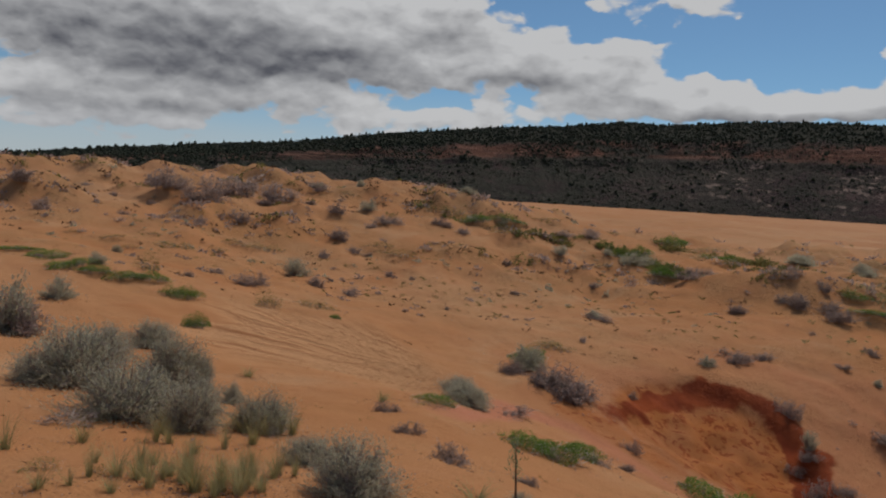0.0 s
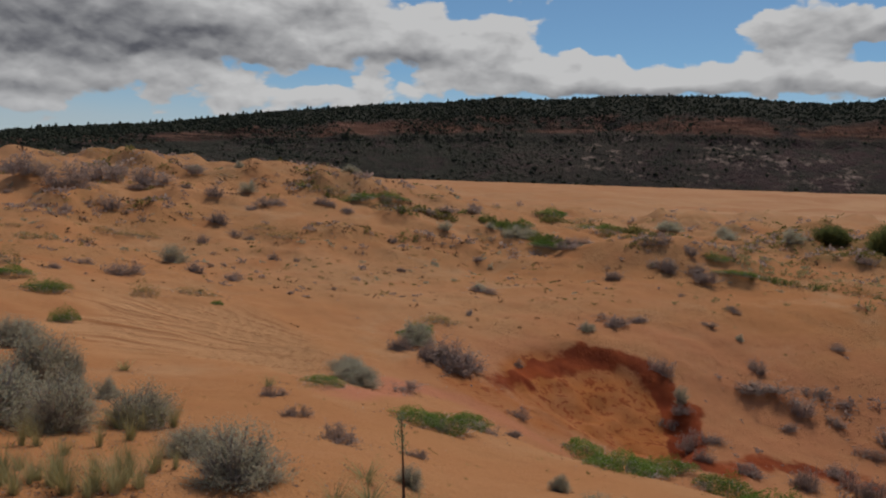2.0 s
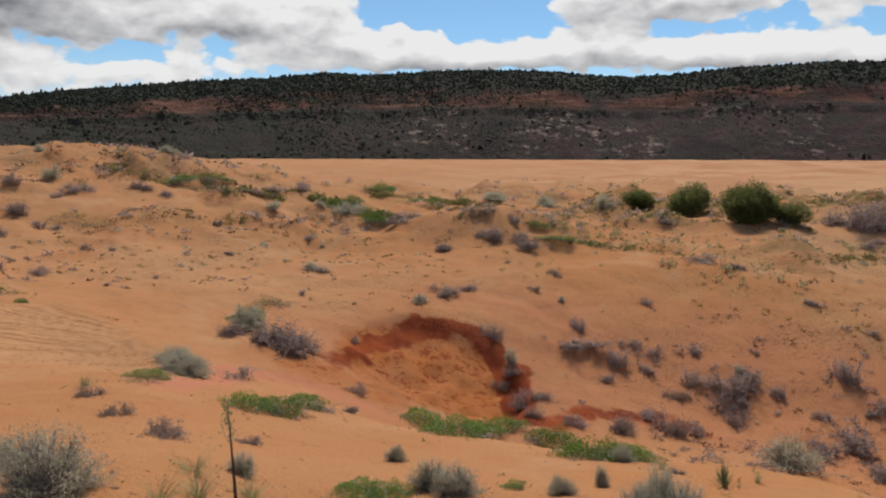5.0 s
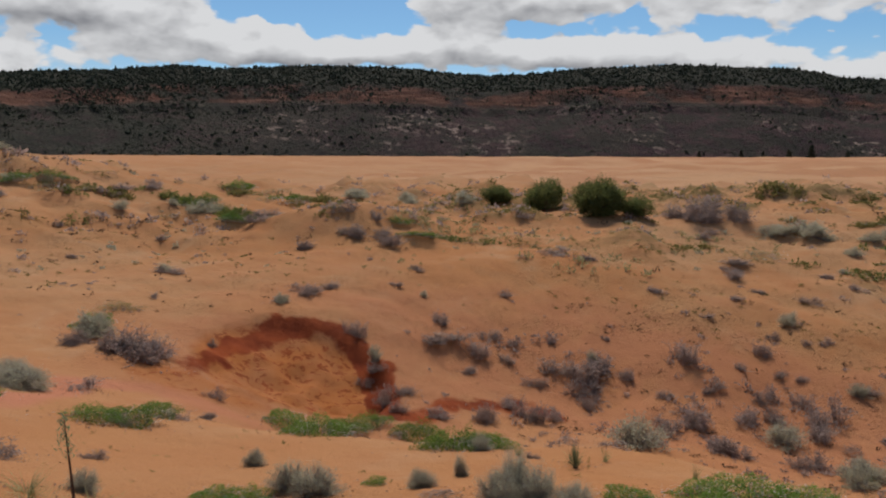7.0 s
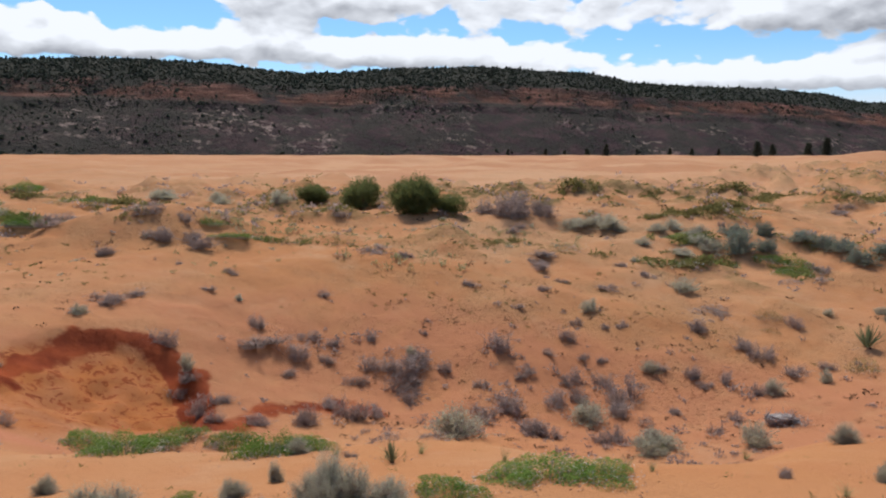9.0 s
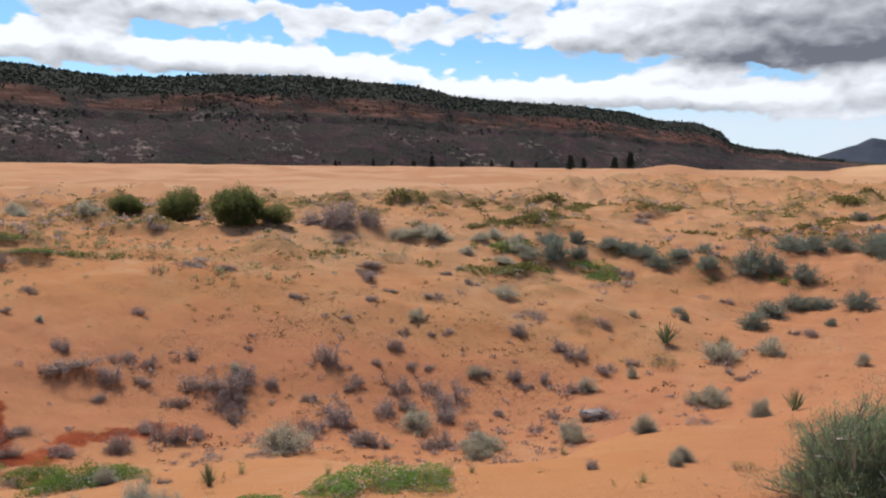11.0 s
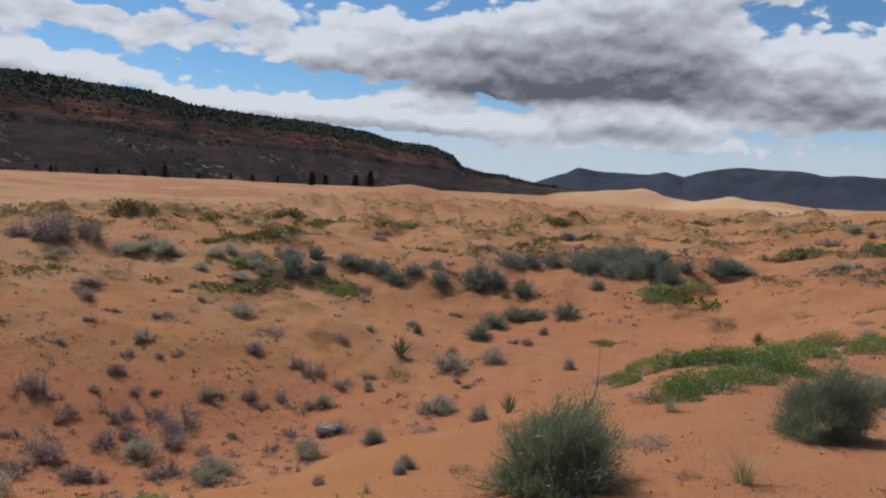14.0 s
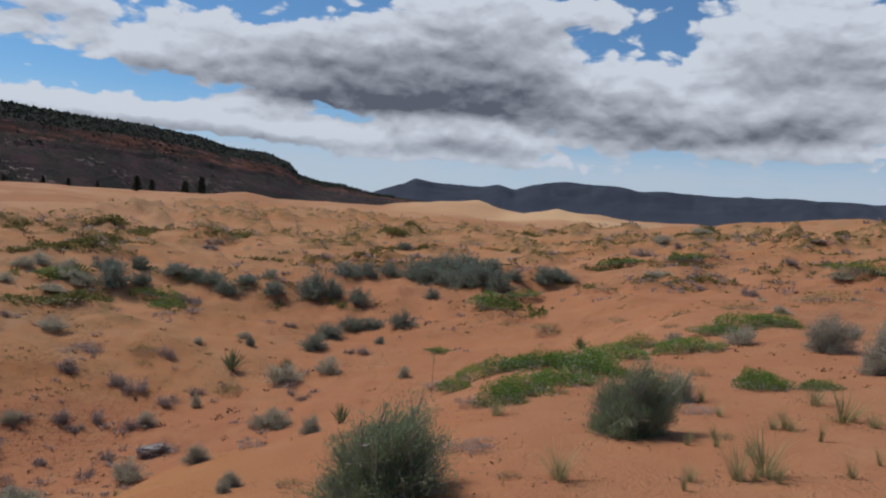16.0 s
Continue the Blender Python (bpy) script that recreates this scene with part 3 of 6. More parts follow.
def make_ground():
    az = np.radians(np.concatenate([np.arange(-36, 126, 0.2), np.arange(126, 324, 4)]))
    r = np.concatenate([[0.02], np.geomspace(0.4, 3, 24, endpoint=False), np.geomspace(3, 60, 300, endpoint=False), np.geomspace(60, 4800, 140)])
    A, R = np.meshgrid(az, r[::-1])
    X, Y = R * np.sin(A), R * np.cos(A)
    u, v = local(X, Y, *HOLLOW)
    d = np.hypot(u, v)
    ragged = 0.22 * bumps(X, Y, 1.1, 3)
    # the rim's dark tone holds both damp and the shade of its wall
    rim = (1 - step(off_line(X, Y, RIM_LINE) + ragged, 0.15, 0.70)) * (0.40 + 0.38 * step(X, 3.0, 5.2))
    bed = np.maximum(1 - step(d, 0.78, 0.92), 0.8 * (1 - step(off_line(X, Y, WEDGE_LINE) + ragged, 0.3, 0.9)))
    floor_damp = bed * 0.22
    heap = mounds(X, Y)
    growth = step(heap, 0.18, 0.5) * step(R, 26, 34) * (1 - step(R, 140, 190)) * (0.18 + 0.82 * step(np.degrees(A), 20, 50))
    damp_shade = np.maximum(np.maximum(rim, floor_damp), 0.56 * (1 - step(off_line(X, Y, GULLY_LINE) + 1.5 * ragged, 0.05, 0.75)))
    bu, bv = local(X, Y, *BOWL)
    wobble = np.hypot(bu, bv) + 0.18 * bumps(X, Y, 1.6, 3)
    crust = 1 - step(off_line(X, Y, CRUST_LINE) + 0.5 * ragged, 0.18, 0.50)
    away = np.degrees(A)
    scrub = np.clip(step(R, 14, 24) * (0.55 + 0.45 * step(away, 25, 50)) + 0.25, 0, 1) * (1 - step(R, 110, 170))
    # the far mask thins westward for cloud shade; the eastern dune mask paints sun
    masks = {"damp_shade": damp_shade, "pale": 1 - step(wobble, 0.6, 1.05), "strata": strata(bu, bv, X, Y), "along": bu,
             "reddish": np.maximum(1 - step(np.hypot(*local(X, Y, *REDDISH)) + 0.25 * bumps(X, Y, 2.5, 3), 0.45, 1.1), np.maximum(0.75 * step(away, 70, 84) * (1 - step(R, 34, 60)), 0.9 * (1 - step(np.hypot(*local(X, Y, *RED_SLOPE)) + 0.25 * bumps(X, Y, 2.0, 3), 0.5, 1.1)))), "pink": crust, "bed": bed, "growth": growth, "far": step(R, 52, 74) * (0.25 + 0.6 * step(away, 14, 40)) * (1 - step(away, 58, 80)) + 0.6 * step(R, 130, 190) * step(away, 58, 80), "sunlit": step(R, 190, 230) * step(away, 82, 90) * (1 - step(away, 104, 110)) * (0.5 + 0.5 * step(bumps(X, Y, 30.0, 2), -0.4, 0.2)) * (1 - step(R, 330, 450)), "scrub": scrub}
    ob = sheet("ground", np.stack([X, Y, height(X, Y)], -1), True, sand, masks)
    return tagged(ob, "orange-pink dune sand with a damp, shade-toned red hollow and pale layers", "sand", kind="structure")


ground = make_ground()

# the mesa's rim: azimuth and elevation in degrees, and the distance of its foot by azimuth
RIM_AZ = [-60, -30.5, -27.2, -23.8, -18.2, -12.3, -8.2, -6.1, -1.1, 1.4, 6.6, 8.5, 12.6, 15.5, 18, 20.7, 26.5, 29.6, 34.8, 38.1, 42.4, 48.2, 51, 55.4, 57.5, 59, 63.8, 68, 71.5, 73.9, 76.4, 78.1, 78.9, 80.6, 81.8, 83, 84.5, 90]
RIM_EL = [1.3, 1.1, 1.55, 2.05, 2.7, 3.32, 3.9, 4.3, 4.9, 5.2, 5.65, 5.75, 6.25, 6.1, 6.25, 6.45, 6.5, 6.42, 5.95, 6.05, 6.4, 6.42, 6.2, 5.95, 5.6, 5.15, 4.77, 4.52, 4.1, 3.47, 3.37, 2.75, 1.9, 1.47, 1.44, 1.17, 0.87, 0.4]
FOOT = [(-60, 930), (0, 1000), (30, 1080), (50, 1160), (65, 1350), (75, 1650), (85, 2100), (95, 2200)]
FACE = [0.97, -0.03, 1.0, 0.0, 1.05, 0.16, 1.10, 0.30, 1.14, 0.40, 1.155, 0.47, 1.18, 0.53, 1.20, 0.60, 1.22, 0.67, 1.25, 0.74, 1.31, 0.88, 1.42, 1.0, 1.75, 0.9]


def mesa_place(az, s):
    """A place on the mesa's face, by azimuth and from foot (0) to back (1)."""
    base = np.interp(az, *zip(*FOOT))
    top = base * 1.42 * np.tan(np.radians(np.interp(az, RIM_AZ, RIM_EL)))
    k = np.linspace(0, 1, len(FACE) // 2)
    a = np.radians(az)
    push = np.clip(np.sin(np.pi * np.clip(s / 0.92, 0, 1)), 0, 1)
    x0, y0 = base * np.sin(a), base * np.cos(a)
    gully = bumps(x0, y0, 145.0, 4)
    shift = s + 0.035 * gully * push
    r = base * np.interp(shift, k, FACE[::2]) + push * (19 * gully + 6 * bumps(x0 + 84 * s, y0, 30.0, 3))
    x, y = r * np.sin(a), r * np.cos(a)
    z = np.interp(shift, k, FACE[1::2]) * top * (1 + 0.012 * bumps(x0, y0, 340.0, 3)) + 1.6 * s
    return x, y, z + push * 1.9 * bumps(x, y, 34.0, 3)


def make_mesa():
    az, s = np.meshgrid(np.arange(-60, 90, 0.16), np.linspace(1, 0, 90))
    x, y, z = mesa_place(az, s)
    talus = step(bumps(x, y, 125.0, 3), -0.3, 0.5) * (1 - step(s, 0.34, 0.5)) * step(s, 0.05, 0.16) * (0.25 + 0.75 * step(az, 8, 24))
    # the last mask puts the western cloud shadow into the colour
    ob = sheet("mesa", np.stack([x, y, z], -1), False, ROCK, {"talus": np.clip(talus, 0, 1), "level": s, "west_shade": 1 - step(az, 8, 44)})
    return tagged(ob, "dark forested sandstone mesa with red cliff bands, cloud shadow in its colour", "mesa", kind="structure")


make_mesa()
CREST_AZ = [80, 83.4, 84.4, 86, 87.5, 89.4, 92.4, 93.7, 95, 97.4, 98.7, 102.8, 104, 106.8, 114.3, 119.9, 135, 180]
CREST_EL = [0.5, 0.75, 0.97, 1.5, 2.11, 1.89, 1.91, 2.11, 1.85, 2.42, 2.58, 2.51, 2.25, 2.2, 2.19, 2.11, 2, 1.5]


def make_range():
    az, s = np.meshgrid(np.arange(80, 180, 0.15), np.linspace(1, 0, 40))
    r = 3900 + 800 * s + 0 * az
    el = np.interp(az, CREST_AZ, CREST_EL) + 0.06 * bumps(az, 0 * az + 3.3, 2.2, 4)
    a = np.radians(az)
    x, y = r * np.sin(a), r * np.cos(a)
    z = (4700 * np.tan(np.radians(el))) * step(s, 0.0, 1.0) ** 0.8 * (1 + 0.22 * bumps(x, y, 350.0, 4) * np.sin(np.pi * s)) - 12 * (1 - s)
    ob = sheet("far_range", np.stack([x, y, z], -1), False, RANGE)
    return tagged(ob, "forested mountain range on the horizon, haze blue in its colour", "mountains", kind="structure")


make_range()


# ---- plants ----
def unit(v):
    return v / np.maximum(np.linalg.norm(v, axis=-1, keepdims=True), 1e-9)


def leaves(rs, at, way, long, wide):
    """Pointed leaves: arrays of places, of ways they grow, of lengths and of widths. Gives n x 4 x 3 corners."""
    side = unit(np.cross(way, rs.normal(size=at.shape)))
    long, wide = np.asarray(long).reshape(-1, 1), np.asarray(wide).reshape(-1, 1)
    mid = at + way * long * 0.5
    return np.stack([at, mid + side * wide / 2, at + way * long, mid - side * wide / 2], 1)


def sticks(a, b, ra, rb):
    """Three-sided tapering sticks between arrays of places. Gives n x 4 x 3 faces."""
    way = unit(b - a)
    p = unit(np.cross(way, np.where(np.abs(way[:, 2:3]) > 0.9, [[1.0, 0, 0]], [[0, 0, 1.0]])))
    q = np.cross(way, p)
    ra, rb = np.broadcast_to(np.asarray(ra, float), len(a)).reshape(-1, 1), np.broadcast_to(np.asarray(rb, float), len(a)).reshape(-1, 1)
    faces = []
    for k in range(3):
        t0, t1 = 2 * math.pi * k / 3, 2 * math.pi * (k + 1) / 3
        d0, d1 = p * math.cos(t0) + q * math.sin(t0), p * math.cos(t1) + q * math.sin(t1)
        faces.append(np.stack([a + d0 * ra, a + d1 * ra, b + d1 * rb, b + d0 * rb], 1))
    return np.concatenate(faces)


def piece(name, corners, material, parent, label=""):
    """One mesh of loose four-cornered faces as a part of a thing."""
    corners = np.concatenate(corners) if isinstance(corners, list) else corners
    ob = new(name, mesh_of(name, corners.reshape(-1, 3), np.arange(len(corners) * 4).reshape(-1, 4), material))
    ob.parent = parent
    return tagged(ob, label)


def dome_stems(rs, count, reach=0.5, low=0.15, lean=0.10, sweep=0.0, lumpy=0.0):
    """Stems of a bush one wide and one high: feet and tips."""
    a = rs.uniform(0, 2 * math.pi, count)
    up = np.arcsin(low + (1 - low) * rs.uniform(0, 1, count) ** 0.9)
    size = (0.70 + 0.30 * rs.uniform(0, 1, count)) * (1 + 0.16 * np.sin(3 * a + rs.uniform(0, 6)) * np.cos(up))
    tip = np.stack([reach * np.cos(up) * np.cos(a), reach * np.cos(up) * np.sin(a), np.sin(up)], 1) * size[:, None]
    tip = tip * (1 + lumpy * np.sin(2 * a + 5 * up + 1) * np.sin(4 * a - 3 * up))[:, None]
    tip[:, 0] += sweep * tip[:, 2]
    foot = np.stack([lean * np.cos(a), lean * np.sin(a), 0 * a - 0.12], 1) * rs.uniform(0.2, 1, (count, 1)) * [1, 1, 1]
    return foot, tip


def along(foot, tip, t, sag=0.25):
    """Places on stems that rise steeply and then lean out."""
    t = t[:, None]
    p = foot + (tip - foot) * t
    p[:, :2] -= (tip - foot)[:, :2] * (t * (1 - t)) * sag * 2
    return p


def empty(name, label, category, group=""):
    ob = new(name)
    ob.empty_display_size = 0.1
    return tagged(ob, label, category, group)


def make_bush(name, label, category, group, seed, leaf_mat, wood_mat, stems=34, count=1500, long=0.075, wide=0.022, low=0.1, start=0.35, loose=0.045, upright=0.5, sweep=0.0, lumpy=0.0):
    rs = np.random.RandomState(seed)
    top = empty(name, label, category, group)
    foot, tip = dome_stems(rs, stems, low=low, sweep=sweep, lumpy=lumpy)
    wood = []
    cuts = np.linspace(0, 0.92, 5)
    for t0, t1 in zip(cuts[:-1], cuts[1:]):
        wood.append(sticks(along(foot, tip, np.full(stems, t0)), along(foot, tip, np.full(stems, t1)), 0.012 * (1.15 - t0), 0.012 * (1.15 - t1)))
    twig_at = along(np.repeat(foot, 3, 0), np.repeat(tip, 3, 0), rs.uniform(0.3, 0.8, stems * 3))
    wood.append(sticks(twig_at, twig_at + unit(np.repeat(tip - foot, 3, 0) + rs.normal(0, 0.5, (stems * 3, 3))) * rs.uniform(0.1, 0.25, (stems * 3, 1)), 0.006, 0.002))
    piece("branch_frame", wood, wood_mat, top)
    pick = rs.randint(0, stems, count)
    at = along(foot[pick], tip[pick], start + (1 - start) * rs.uniform(0, 1, count) ** 0.75) + rs.normal(0, loose, (count, 3))
    at[:, 2] = np.maximum(at[:, 2], 0.015)
    way = unit(unit(tip[pick] - foot[pick]) * 0.7 + rs.normal(0, 0.45, (count, 3)) + [0, 0, upright])
    piece("foliage", leaves(rs, at, way, long * rs.uniform(0.6, 1.3, count), wide * rs.uniform(0.7, 1.3, count)), leaf_mat, top)
    return top


def make_shrub(seed, thin=1.0):
    """A half-dead shrub of bare grey twigs with a few withered leaves."""
    rs = np.random.RandomState(seed)
    top = empty("withered_shrub", "half-dead grey-purple desert shrub with bare twigs on sand", "shrub", "withered shrubs on the dunes")
    # several clumps grown apart, on a patch one wide
    clumps = rs.randint(4, 7)
    at_x, at_y, big = rs.uniform(-0.36, 0.36, clumps), rs.uniform(-0.30, 0.30, clumps), rs.uniform(0.35, 0.75, clumps)
    big[0] = 0.8
    n = 54
    which = rs.choice(clumps, n, p=big / big.sum())
    foot, tip = dome_stems(rs, n, low=0.0, lean=0.14)
    foot[:, :2] *= big[which, None]
    tip = tip * np.stack([big[which], big[which], 0.35 + 0.8 * big[which] * rs.uniform(0.6, 1.0, n)], 1)
    tip[:, :2] *= rs.uniform(0.6, 1.2, (n, 1))
    for p in (foot, tip):
        p[:, 0] += at_x[which]
        p[:, 1] += at_y[which]
    wood = []
    cuts = np.linspace(0, 1, 4)
    for t0, t1 in zip(cuts[:-1], cuts[1:]):
        wood.append(sticks(along(foot, tip, np.full(n, t0), -0.1), along(foot, tip, np.full(n, t1), -0.1), 0.013 * (1.1 - t0), 0.013 * (1.1 - t1)))
    m = n * 5
    at = along(np.repeat(foot, 5, 0), np.repeat(tip, 5, 0), rs.uniform(0.25, 0.95, m), -0.1)
    end = at + unit(np.repeat(tip - foot, 5, 0) * 0.8 + rs.normal(0, 0.6, (m, 3))) * rs.uniform(0.08, 0.26, (m, 1))
    wood.append(sticks(at, end, 0.006, 0.002))
    piece("twig_frame", wood, TWIG, top)
    c = int(1500 * thin)
    pick = rs.randint(0, m, c)
    spot = at[pick] + (end - at)[pick] * rs.uniform(0.2, 1.1, (c, 1)) + rs.normal(0, 0.02, (c, 3))
    spot[:, 2] = np.maximum(spot[:, 2], 0.01)
    piece("withered_foliage", leaves(rs, spot, unit(rs.normal(size=(c, 3)) + [0, 0, 0.5]), rs.uniform(0.03, 0.07, c), rs.uniform(0.012, 0.028, c)), DUSK, top)
    return top


def make_mat(name, label, group, seed, material, count, long, wide, twigs=60, dead=0):
    """A low spreading cushion of broad leaves."""
    rs = np.random.RandomState(seed)
    top = empty(name, label, "ground plant", group)
    a, r = rs.uniform(0, 2 * math.pi, count), np.sqrt(rs.uniform(0, 1, count))
    r = r * (0.50 + 0.09 * np.sin(3 * a + seed) + 0.06 * np.sin(7 * a + 2 * seed))
    x, y = r * np.cos(a), r * np.sin(a)
    lump = 0.65 + 0.35 * bumps(x * 1.0 + seed, y, 0.28, 2)
    z = rs.uniform(0.05, 0.85, count) * lump * (1 - (r / 0.70) ** 2)
    at = np.stack([x, y, np.maximum(z, 0.01)], 1)
    way = unit(np.stack([x * 1.2, y * 1.2, 0 * x + 0.35], 1) + rs.normal(0, 0.42, (count, 3)))
    way[:, 2] = np.abs(way[:, 2])
    piece("foliage", leaves(rs, at, way, long * rs.uniform(0.6, 1.3, count), wide * rs.uniform(0.7, 1.3, count)), material, top)
    b = rs.uniform(-0.4, 0.4, (twigs, 3)) * [1, 1, 0]
    piece("stem_mat", sticks(b * [0.8, 0.8, 0] - [0, 0, 0.1], b + np.stack([0 * b[:, 0], 0 * b[:, 0], 0.3 * (1 - (np.hypot(b[:, 0], b[:, 1]) / 0.6) ** 2)], 1), 0.008, 0.004), BARE if twigs > 60 else TWIG, top)["kind"] = "stuff"
    if dead:
        a, r = rs.uniform(0, 2 * math.pi, dead), rs.uniform(0.2, 0.62, dead)
        b = np.stack([r * np.cos(a), r * np.sin(a), rs.uniform(0.02, 0.45, dead) * (1 - r)], 1)
        piece("dead_foliage", leaves(rs, b, unit(rs.normal(size=(dead, 3)) * [1, 1, 0.5]), rs.uniform(0.03, 0.07, dead), rs.uniform(0.008, 0.022, dead)), PALE, top, "bleached dead leaves and stems")
    return top


def make_tuft(seed, blades=90):
    rs = np.random.RandomState(seed)
    top = empty("grass_tuft", "thin yellow-green bunch grass tuft growing in sand", "grass", "grass tufts in the sand")
    a = rs.uniform(0, 2 * math.pi, blades)
    out, tall = rs.uniform(0.05, 0.55, blades), rs.uniform(0.35, 1.0, blades)
    base = np.stack([np.cos(a), np.sin(a), 0 * a], 1) * rs.uniform(0, 0.10, (blades, 1)) - [0, 0, 0.06]
    faces, prev = [], base
    side = np.stack([-np.sin(a), np.cos(a), 0 * a], 1)
    w0 = 0.007
    for t in (0.35, 0.7, 1.0):
        p = base + np.stack([np.cos(a) * out * t ** 1.8, np.sin(a) * out * t ** 1.8, tall * t * (1 - 0.12 * t)], 1)
        w1 = 0.007 * (1.1 - t)
        faces.append(np.stack([prev - side * w0, prev + side * w0, p + side * w1, p - side * w1], 1))
        prev, w0 = p, w1
    piece("blade_rosette", faces, STRAW, top)
    return top


def make_yucca(seed):
    rs = np.random.RandomState(seed)
    top = empty("yucca", "spiky grey-green yucca rosette in the sand", "yucca", "yuccas on the slope")
    n = 60
    a, up = rs.uniform(0, 2 * math.pi, n), np.radians(rs.uniform(28, 88, n))
    way = np.stack([np.cos(a) * np.cos(up) * 0.55, np.sin(a) * np.cos(up) * 0.55, np.sin(up)], 1)
    at = way * 0.04 + [0, 0, 0.02]
    piece("blade_rosette", leaves(rs, at, unit(way), np.linalg.norm(way, axis=1) * rs.uniform(0.7, 1.05, n), 0.032), SPEAR, top)
    b = rs.uniform(-0.08, 0.08, (5, 3)) * [1, 1, 0]
    piece("crown", sticks(b - [0, 0, 0.12], b + [0, 0, 0.10], 0.05, 0.04), BARK, top)
    return top


def make_twig_litter(seed):
    rs = np.random.RandomState(seed)
    top = empty("dead_twig_heap", "flat heap of bleached dead twigs on sand", "dead branches", "heaps of dead twigs")
    n = 110
    a = rs.uniform(0, 2 * math.pi, n)
    r = 0.42 * np.sqrt(rs.uniform(0, 1, n))
    at = np.stack([r * np.cos(a), r * np.sin(a), rs.uniform(0.0, 0.5, n) * (1 - (r / 0.5) ** 2)], 1)
    way = unit(rs.normal(size=(n, 3)) * [1, 1, 0.5])
    size = rs.uniform(0.08, 0.30, (n, 1))
    piece("twig_frame", sticks(at - way * size / 2, at + way * size / 2, 0.009, 0.003), TWIG, top)
    c = 260
    pick = rs.randint(0, n, c)
    piece("dry_foliage", leaves(rs, at[pick] + rs.normal(0, 0.05, (c, 3)) * [1, 1, 0.6], unit(rs.normal(size=(c, 3))), 0.06, 0.025), DUSK, top)
    return top


def make_juniper(seed, lobes):
    rs = np.random.RandomState(seed)
    top = empty("juniper", "dense dark green juniper tree, rounded to the ground", "juniper tree", "junipers on the rise")
    wood, sprays = [], []
    for k in range(lobes):
        a = 2 * math.pi * k / lobes + rs.uniform(-0.4, 0.4)
        d = 0.0 if k == 0 else rs.uniform(0.20, 0.30)
        c = np.array([d * math.cos(a), d * math.sin(a), 0.42 if k == 0 else rs.uniform(0.28, 0.5)])
        size = np.array([0.30, 0.30, 0.46]) * (rs.uniform(0.95, 1.05) if k == 0 else rs.uniform(0.6, 0.95))
        n = 9
        end = c + unit(rs.normal(size=(n, 3))) * size * 0.8
        wood.append([sticks(np.array([[0, 0, 0.05]]), np.array([c * 0.6]), 0.030, 0.022), sticks(np.array([c * 0.6]), np.array([c]), 0.022, 0.012),
                     sticks(np.repeat(c[None] * 0.8, n, 0), end, 0.012, 0.004)])
        m = 3600
        way = unit(rs.normal(size=(m, 3)))
        bulge = 1 + 0.22 * np.sin(way[:, 0] * 6 + k) * np.sin(way[:, 1] * 7 + 2 * k) + 0.12 * np.sin(way[:, 2] * 11 + k)
        bulge = bulge * (1 + 0.35 * np.maximum(way[:, 2], 0) ** 6)
        at = c + way * size * (bulge * rs.uniform(0.62, 1.08, m))[:, None]
        keep = at[:, 2] > 0.02
        grow = unit(way + rs.normal(0, 0.5, (m, 3)) + [0, 0, 0.7])
        sprays.append(leaves(rs, at[keep], grow[keep], rs.uniform(0.03, 0.07, keep.sum()), rs.uniform(0.010, 0.022, keep.sum())))
    trunk = piece("trunk", sticks(np.array([[0, 0, -0.12]]), np.array([[0, 0, 0.3]]), 0.045, 0.03), BARK, top)
    for limb in wood:
        piece("limb", limb, BARK, trunk)
    piece("crown", sprays, NEEDLE, top)
    return top


def make_pine(seed):
    rs = np.random.RandomState(seed)
    top = empty("pine_tree", "tall dark ponderosa pine standing at the mesa's foot", "pine tree", "pines at the mesa's foot")
    piece("trunk", sticks(np.array([[0, 0, -0.05]]), np.array([[0, 0, 0.95]]), 0.028, 0.006), BARK, top)
    faces = []
    for z in np.linspace(0.12, 0.97, 15):
        reach = 0.23 * (1.08 - z) ** 0.65 * rs.uniform(0.75, 1.15)
        for a in rs.uniform(0, 2 * math.pi, 7):
            end = np.array([math.cos(a) * reach, math.sin(a) * reach, z - 0.02])
            at = np.linspace([0, 0, z], end, 6)[1:].repeat(6, 0) + rs.normal(0, 0.014, (30, 3))
            faces.append(leaves(rs, at, unit(rs.normal(size=(30, 3)) + [0, 0, 0.4]), rs.uniform(0.04, 0.08, 30), 0.03))
    piece("crown", faces, PINE, top)
    return top


def stand(ob, m):
    """Set a built thing down at the pose m, or a copy of it where it stands already."""
    if ob.get("set_down"):
        return copy_thing(ob, m @ Matrix.Diagonal((1 / ob.scale.x, 1 / ob.scale.y, 1 / ob.scale.z, 1)))
    ob.matrix_basis, ob["set_down"] = m, 1
    return ob


ROOTED = []     # where plants stand, for the litter under them


def place(kinds, spots, seed, sink=0.05, turn=None):
    """Plants of one sort at spots: x, y, width and height by width. The first of each kind is built, the rest are copies."""
    rs = np.random.RandomState(seed)
    for n, (x, y, w, h) in enumerate(spots):
        z = float(height(x, y)) - sink * w * min(h, 1)
        m = Matrix.LocRotScale((x, y, z), Euler((rs.uniform(-0.16, 0.16), rs.uniform(-0.16, 0.16), rs.uniform(0, 6.28) if turn is None else turn)), (w, w * rs.uniform(0.75, 1.1), w * h))
        stand(kinds[(n + seed) % len(kinds)], m)
        ROOTED.append((x, y, w))


